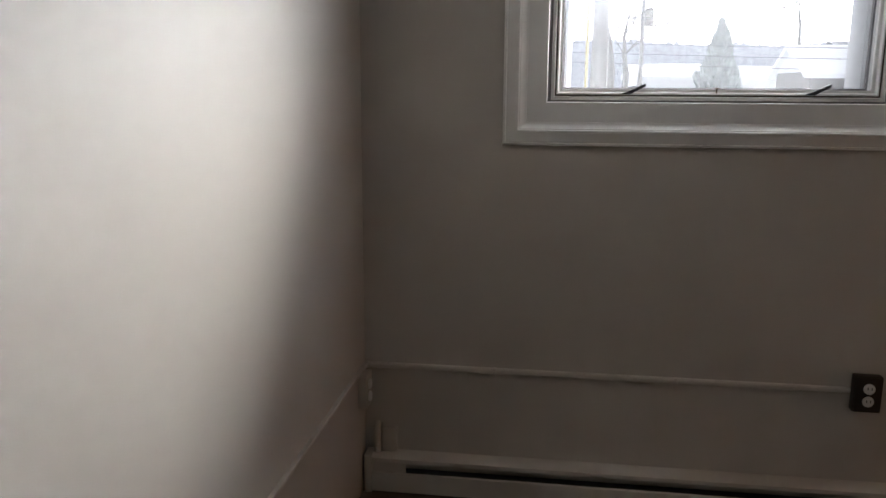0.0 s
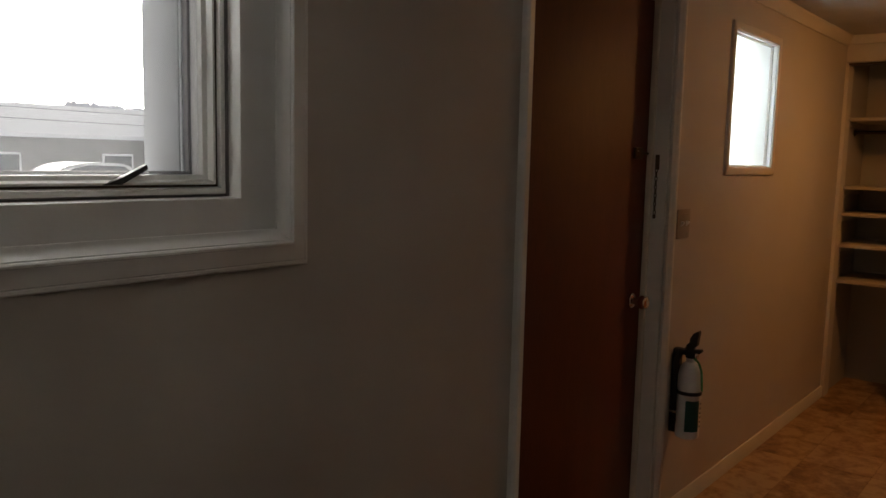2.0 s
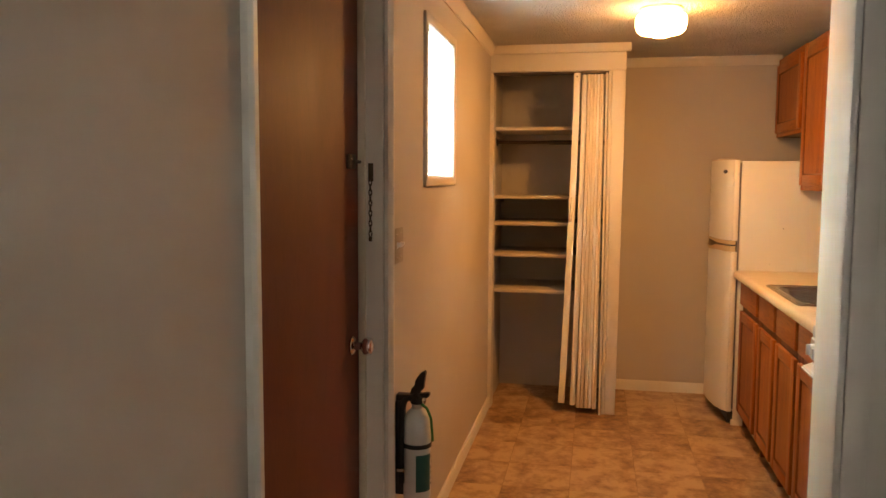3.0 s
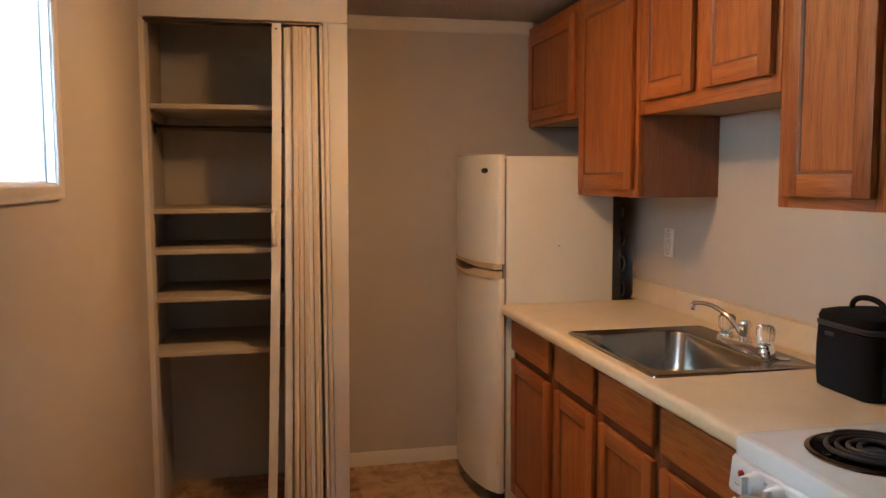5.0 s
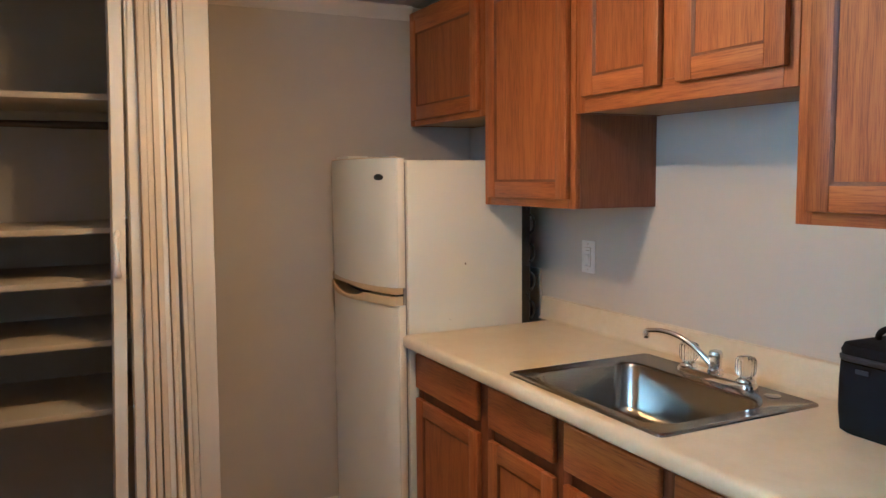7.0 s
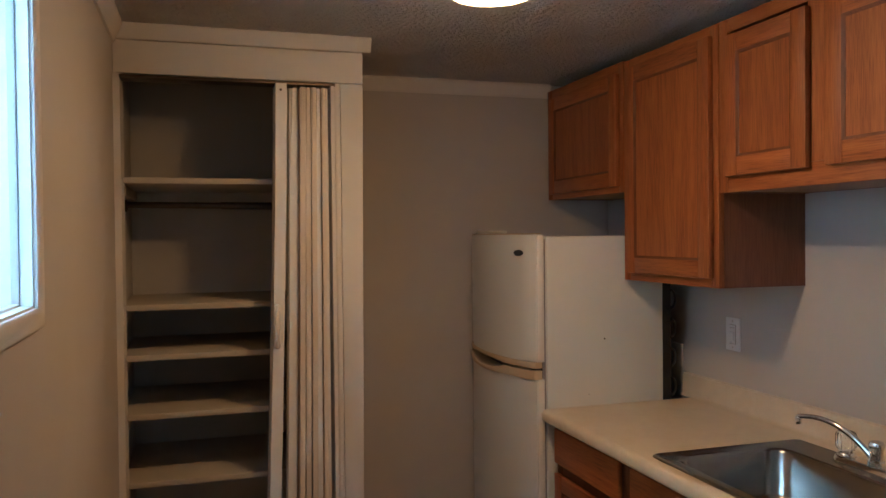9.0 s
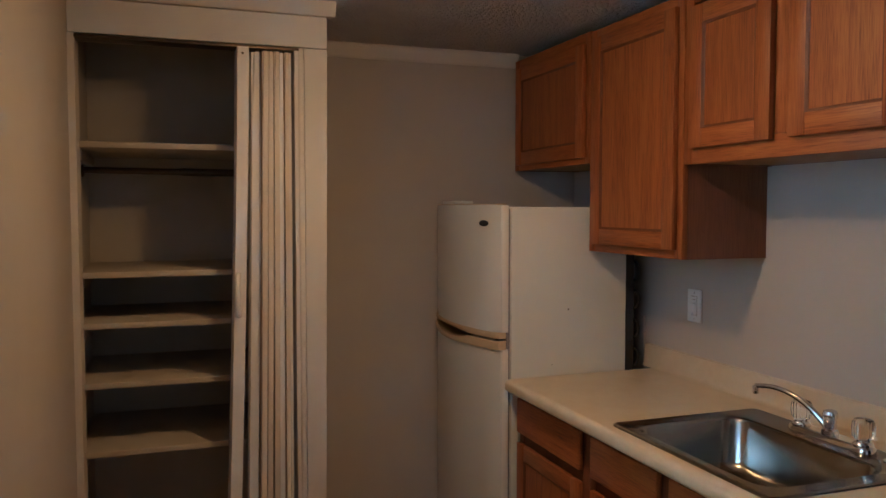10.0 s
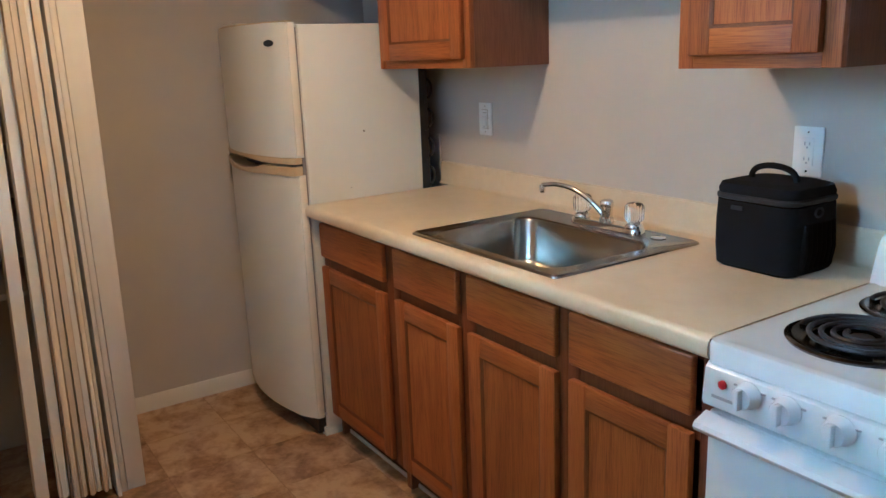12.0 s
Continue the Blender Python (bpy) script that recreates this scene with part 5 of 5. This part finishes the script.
heat = thing("baseboard_heater", (1.35, NORTH - 0.03, 0.0), "cream enamelled baseboard heater with dark slot along the wall", "heater")
H = NORTH
cover = [(H, 0.172), (H - 0.052, 0.172), (H - 0.064, 0.163), (H - 0.066, 0.149), (H - 0.060, 0.149), (H - 0.058, 0.159), (H - 0.050, 0.165), (H, 0.165)]
part("top_cover", extrude_profile(cover, "x", 0.135, 2.60), HEATER, heat)
part("front_cover", extrude_profile([(H - 0.062, 0.108), (H - 0.068, 0.105), (H - 0.068, 0.030), (H - 0.060, 0.024), (H - 0.056, 0.030), (H - 0.060, 0.036), (H - 0.060, 0.102)], "x", 0.135, 2.60), HEATER, heat)
part("back_plate", box(0.135, 2.60, H - 0.006, H, 0.02, 0.164), HEATER, heat)
part("heating_element", box(0.22, 2.52, H - 0.054, H - 0.010, 0.05, 0.100), BLACKPLASTIC, heat, "dark finned heating element")
for a, b_ in ((0.108, 0.1345), (2.6005, 2.630)):
    part("end_cap", box(a, b_, H - 0.070, H, 0.02, 0.175, 0.004), HEATER, heat)
part("filler_panel", box(0.136, 0.255, H - 0.0605, H - 0.0565, 0.104, 0.157), HEATER, heat)
part("riser_pipe", tube([(0.150, H - 0.03, 0.173), (0.150, H - 0.03, 0.27), (0.150, H - 0.012, 0.29)], 0.011, segments=12), WALL, heat)
part("riser_cover", box(0.165, 0.215, H - 0.030, H, 0.1755, 0.27, 0.003), WALL, heat)
heat.location.z -= 0.018
heat.scale = (1, 1, 0.91)

# ---- outside ----
setting("ground", box(-300, 300, 1.43, 500, -1.0, -0.6), SNOW, "patchy snow on winter grass", "ground")
yard = bmesh.new()
bmesh.ops.create_grid(yard, x_segments=60, y_segments=40, size=0.5)
for v in yard.verts:
    x, y = v.co.x * 120, 10 + (v.co.y + 0.5) * 90
    z = -0.55 + max(0, y - 12) * 0.016 + 0.10 * noise.noise(Vector((x * 0.2, y * 0.2, 0)))
    v.co = Vector((x, y, z))
setting("ground_slope", yard, SNOW, "gently rising snowy yard", "ground")


def at_height(y):
    return -0.55 + max(0, y - 12) * 0.016


def house(name, x0, x1, y0, y1, eave, ridge, label, roof, along="x", windows=()):
    z = at_height((y0 + y1) / 2) - 0.3
    t = thing(name, ((x0 + x1) / 2, (y0 + y1) / 2, z), label, "house")
    walls = bmesh.new()
    box(x0, x1, y0, y1, z, eave, 0, walls)
    part("wall", walls, GREYSIDE if name == "garage" else SIDING, t)
    m, o_ = ((y0 + y1) / 2, 0.35) if along == "x" else ((x0 + x1) / 2, 0.35)
    lo, hi = (y0, y1) if along == "x" else (x0, x1)
    prof = [(lo - o_, eave - 0.10), (m, ridge), (hi + o_, eave - 0.10), (hi + o_, eave - 0.24), (m, ridge - 0.16), (lo - o_, eave - 0.24)]
    part("roof", extrude_profile(prof, along, (x0 if along == "x" else y0) - 0.3, (x1 if along == "x" else y1) + 0.3), roof, t)
    gable = [(lo, eave), (m, ridge - 0.2), (hi, eave)]
    for a in ((x0, x1) if along == "x" else (y0, y1)):
        part("gable", extrude_profile(gable, along, a - 0.05, a + 0.05), SIDING, t)
    for wx, wz, ww, wh in windows:
        f = part("window", box(wx, wx + ww, y0 - 0.06, y0 - 0.002, wz, wz + wh, 0.02), SIDING, t)
        part("pane", box(wx + 0.08, wx + ww - 0.08, y0 - 0.075, y0 - 0.061, wz + 0.08, wz + wh - 0.08), PANE_DARK, f)
    return t


house("garage", 9.35, 21.0, 28.0, 32.4, 2.05, 3.05, "grey-sided garage with white gable and snow-covered roof", ROOFSNOW, "x", ((11.0, 0.4, 1.2, 0.9), (15.0, 0.4, 1.2, 0.9)))
house("ranch_house", 4.6, 8.8, 40.0, 46.0, 2.15, 2.75, "low white house with snowy roof beyond the yard", ROOFSNOW, "x", ((5.4, 0.6, 0.9, 0.7), (7.2, 0.6, 1.0, 0.7)))
house("ranch_house", 9.6, 14.0, 44.0, 50.0, 2.15, 2.75, "low white house with snowy roof beyond the yard", ROOFSNOW, "x", ((11.6, 0.7, 1.0, 0.8), (13.4, 0.7, 1.0, 0.8)))
house("far_house", 17.2, 19.4, 48.0, 54.0, 3.6, 4.35, "far house with a dark shingle roof", DARKROOF, "x")

def parked_car(x, y, length, height, paint, label):
    """A parked car seen side on, its front towards -x."""
    z = at_height(y) - 0.02
    t = thing("car", (x, y, z), label, "car", "parked cars")
    u = lambda a, b: (x + (a - 0.5) * length, z + b * height)
    hull = [u(0, 0.22), u(0, 0.53), u(0.08, 0.63), u(0.25, 0.68), u(0.36, 0.92), u(0.50, 1.0), u(0.75, 0.98), u(0.89, 0.73), u(0.98, 0.65), u(1, 0.30), u(0.98, 0.20)]
    hb = extrude_profile(hull, "y", y - 0.8, y + 0.9)
    bmesh.ops.bevel(hb, geom=hb.edges[:], offset=0.08, segments=2, affect="EDGES", clamp_overlap=True)
    part("body", hb, paint, t)
    part("side_window", extrude_profile([u(0.33, 0.70), u(0.40, 0.89), u(0.51, 0.95), u(0.73, 0.93), u(0.82, 0.72)], "y", y - 0.83, y - 0.81), PANE_DARK, t)
    for s in (0.2, 0.8):
        w = part("wheel", lathe([(0, 0), (0.20, 0), (0.32, 0.02), (0.33, 0.10), (0.32, 0.20), (0, 0.20)], (x + (s - 0.5) * length, y - 0.84, z + 0.30), "y", 24), RUBBER, t)
        part("rim", lathe([(0, 0), (0.19, 0), (0.19, 0.02), (0, 0.02)], (x + (s - 0.5) * length, y - 0.86, z + 0.30), "y", 20), STEEL, w)


parked_car(11.2, 22.0, 4.4, 1.50, CARPAINT, "white parked car in the snowy yard")
parked_car(4.0, 36.5, 1.9, 1.75, CARDARK, "dark parked car beside the low white house")
parked_car(6.1, 34.0, 2.6, 1.45, CARPAINT, "pale parked car in front of the low white house")
parked_car(9.6, 38.0, 2.4, 1.5, CARDARK, "dark parked car behind the evergreen tree")


def conifer(x, y, h, r):
    z = at_height(y) - 0.2
    t = thing("evergreen_tree", (x, y, z), "narrow evergreen tree in the yard, its grey-green paled for haze", "tree")
    part("trunk", tube([(x, y, z), (x, y, z + h * 0.9)], 0.1, segments=8, radii=[0.14, 0.03]), BARK, t)
    rng = random.Random(5)
    b = bmesh.new()
    for k in range(4200):
        s = rng.random() ** 0.8
        a = rng.random() * 6.283
        clump = noise.noise(Vector((math.cos(a) * 1.3, math.sin(a) * 1.3, s * 5)))
        reach = r * min(1.0, 0.62 + s * 1.6, (1.0 - s) * 1.9) * (0.80 + 0.42 * clump)
        rad = reach * (0.45 + 0.55 * rng.random() ** 0.5)
        p = Vector((x + rad * math.cos(a), y + rad * math.sin(a), z + 0.1 + h * s))
        out = Vector((math.cos(a), math.sin(a), 1.1 + 0.8 * rng.random() + 2.5 * s * s)).normalized() * (0.22 + 0.2 * rng.random())
        side = out.cross(Vector((rng.random() - 0.5, rng.random() - 0.5, rng.random()))).normalized() * 0.07
        b.faces.new([b.verts.new(q) for q in (p - side, p + side, p + out)])
    part("crown", b, NEEDLE, t)


conifer(7.60, 35.0, 4.45, 1.05)


def bare_tree(x, y, h, spread, seed, trunk=0.16, label="bare winter tree with many thin branches"):
    z = at_height(y) - 0.3
    t = thing("bare_tree", (x, y, z), label, "tree", "bare trees")
    rng = random.Random(seed)
    limbs = bmesh.new()

    def grow(p, d, length, r, depth):
        pts, radii, q, dd = [p], [r], p.copy(), d.copy()
        for k in range(3):
            dd = (dd + Vector((rng.uniform(-1, 1), rng.uniform(-1, 1), rng.uniform(-0.2, 0.7))) * 0.22).normalized()
            q = q + dd * length / 3
            pts.append(q.copy())
            radii.append(r * (1 - 0.22 * (k + 1)))
        tube(pts, r, limbs, 5 if depth else 8, radii)
        if depth < 4:
            for k in range(4 if depth else 8):
                s = pts[rng.choice((1, 2, 3, 3))]
                a = rng.uniform(0, 6.283)
                nd = (dd * 0.8 + Vector((math.cos(a), math.sin(a), rng.uniform(0.1, 0.6))) * spread).normalized()
                grow(s, nd, length * rng.uniform(0.55, 0.75), max(0.019, radii[-1] * 0.62), depth + 1)

    part("trunk", tube([(x, y, z), (x + 0.05, y, z + h * 0.35)], trunk, segments=10, radii=[trunk * 1.15, trunk * 0.85]), BARK, t)
    grow(Vector((x + 0.05, y, z + h * 0.34)), Vector((0, 0, 1)), h * 0.30, trunk * 0.8, 0)
    part("branches", limbs, BARK, t)


bare_tree(11.9, 39.0, 9.0, 1.15, 11, 0.17)
bare_tree(2.4, 26.0, 8.0, 1.0, 4, 0.16)
bare_tree(3.3, 31.0, 7.5, 1.1, 8, 0.14)
trunk_thing = thing("tree_trunk", (1.56, 16.0, -0.6), "thick pale grey tree trunk near the window", "tree")
part("trunk", tube([(1.56, 16, -0.6), (1.58, 16, 3), (1.53, 16, 7)], 0.2, segments=16, radii=[0.20, 0.16, 0.14]), BARK, trunk_thing)
part("limb", tube([(1.57, 16, 3.4), (2.0, 16.1, 4.0), (2.8, 16.2, 4.5)], 0.08, segments=8, radii=[0.10, 0.07, 0.03]), BARK, trunk_thing)

pole = thing("utility_pole", (3.8, 30.0, -0.3), "wooden utility pole with grey transformer and wires", "utility pole")
part("pole", tube([(3.8, 30, -0.4), (3.8, 30, 7.5)], 0.08, segments=12, radii=[0.095, 0.065]), BARK, pole)
part("transformer", lathe([(0, 3.7), (0.17, 3.7), (0.18, 3.74), (0.18, 4.28), (0.12, 4.36), (0, 4.38)], (4.02, 29.9, 0), "z", 18), STEEL, pole, "grey metal transformer can")
part("cross_arm", box(3.0, 4.6, 29.92, 30.04, 6.6, 6.72, 0.01), BARK, pole)
for z0, z1 in ((3.05, 2.35), (3.4, 2.75), (4.3, 3.6), (2.7, 1.95)):
    line = [(-6 + 36 * s, 30 - 3.0 * s, z0 + (z1 - z0) * s - 0.5 * math.sin(math.pi * s) * 0.5) for s in (k / 16 for k in range(17))]
    part("wire", tube(line, 0.014, segments=5), WIRE, pole)
marker = thing("yellow_pole", (1.28, 15.0, -0.6), "thin yellow pole in the yard", "pole")
part("pole", tube([(1.28, 15, -0.6), (1.28, 15, 4)], 0.03, segments=8), YELLOW, marker)

rng = random.Random(3)
wood = bmesh.new()
for row in range(4):
    y = 112 + row * 9
    for k in range(420):
        x = -45 + k * 0.26 + rng.uniform(-0.1, 0.1)
        swell = 7.7 + 1.1 * noise.noise(Vector((x * 0.06, row * 2.0, 0))) + 0.4 * noise.noise(Vector((x * 0.4, row, 4)))
        h, w = swell * rng.uniform(0.96, 1.02), rng.uniform(0.22, 0.55)
        low, tip = h * 0.93, h
        a, b_ = wood.verts.new((x - w, y, -0.5)), wood.verts.new((x + w, y, -0.5))
        c, d = wood.verts.new((x + w * 1.3, y + 0.3, low)), wood.verts.new((x - w * 1.3, y - 0.3, low))
        e = wood.verts.new((x + rng.uniform(-0.15, 0.15), y, tip))
        wood.faces.new((a, b_, c, d))
        wood.faces.new((d, c, e))
tagged(part("far_woods", wood, WOODS), "leafless woods on the far ridge, haze put into their pale grey", "woods", kind="stuff")

# ---- kitchen floor, tile by tile ----
fl = setting("floor_kitchen", box(2.622, EAST, SOUTH, NORTH, -0.10, FLOOR - 0.0015), GROUT, "brown stone-look vinyl tile kitchen floor", "floor")
TS = 0.305
tile_mesh = None
nx, ny = int((EAST - 2.622) / TS) + 1, int((NORTH - SOUTH) / TS) + 1
for i in range(nx):
    for j in range(ny):
        x0, y0 = EAST - (i + 1) * TS, 0.36 - 4 * TS + j * TS
        a, b_ = max(x0, 2.624), min(x0 + TS, EAST)
        c, d = max(y0, SOUTH), min(y0 + TS, NORTH)
        if b_ - a < 0.02 or d - c < 0.02:
            continue
        whole = b_ - a > TS - 1e-4 and d - c > TS - 1e-4
        if whole and tile_mesh:
            ob = new("tile", tile_mesh)
        else:
            bm = box(-(b_ - a) / 2 + 0.0012, (b_ - a) / 2 - 0.0012, -(d - c) / 2 + 0.0012, (d - c) / 2 - 0.0012, -0.004, 0.0)
            me = bpy.data.meshes.new("tile")
            bm.to_mesh(me)
            bm.free()
            me.materials.append(VINYL)
            ob = new("tile", me)
            if whole:
                tile_mesh = me
        ob.parent = fl
        ob.location = ((a + b_) / 2, (c + d) / 2, FLOOR)
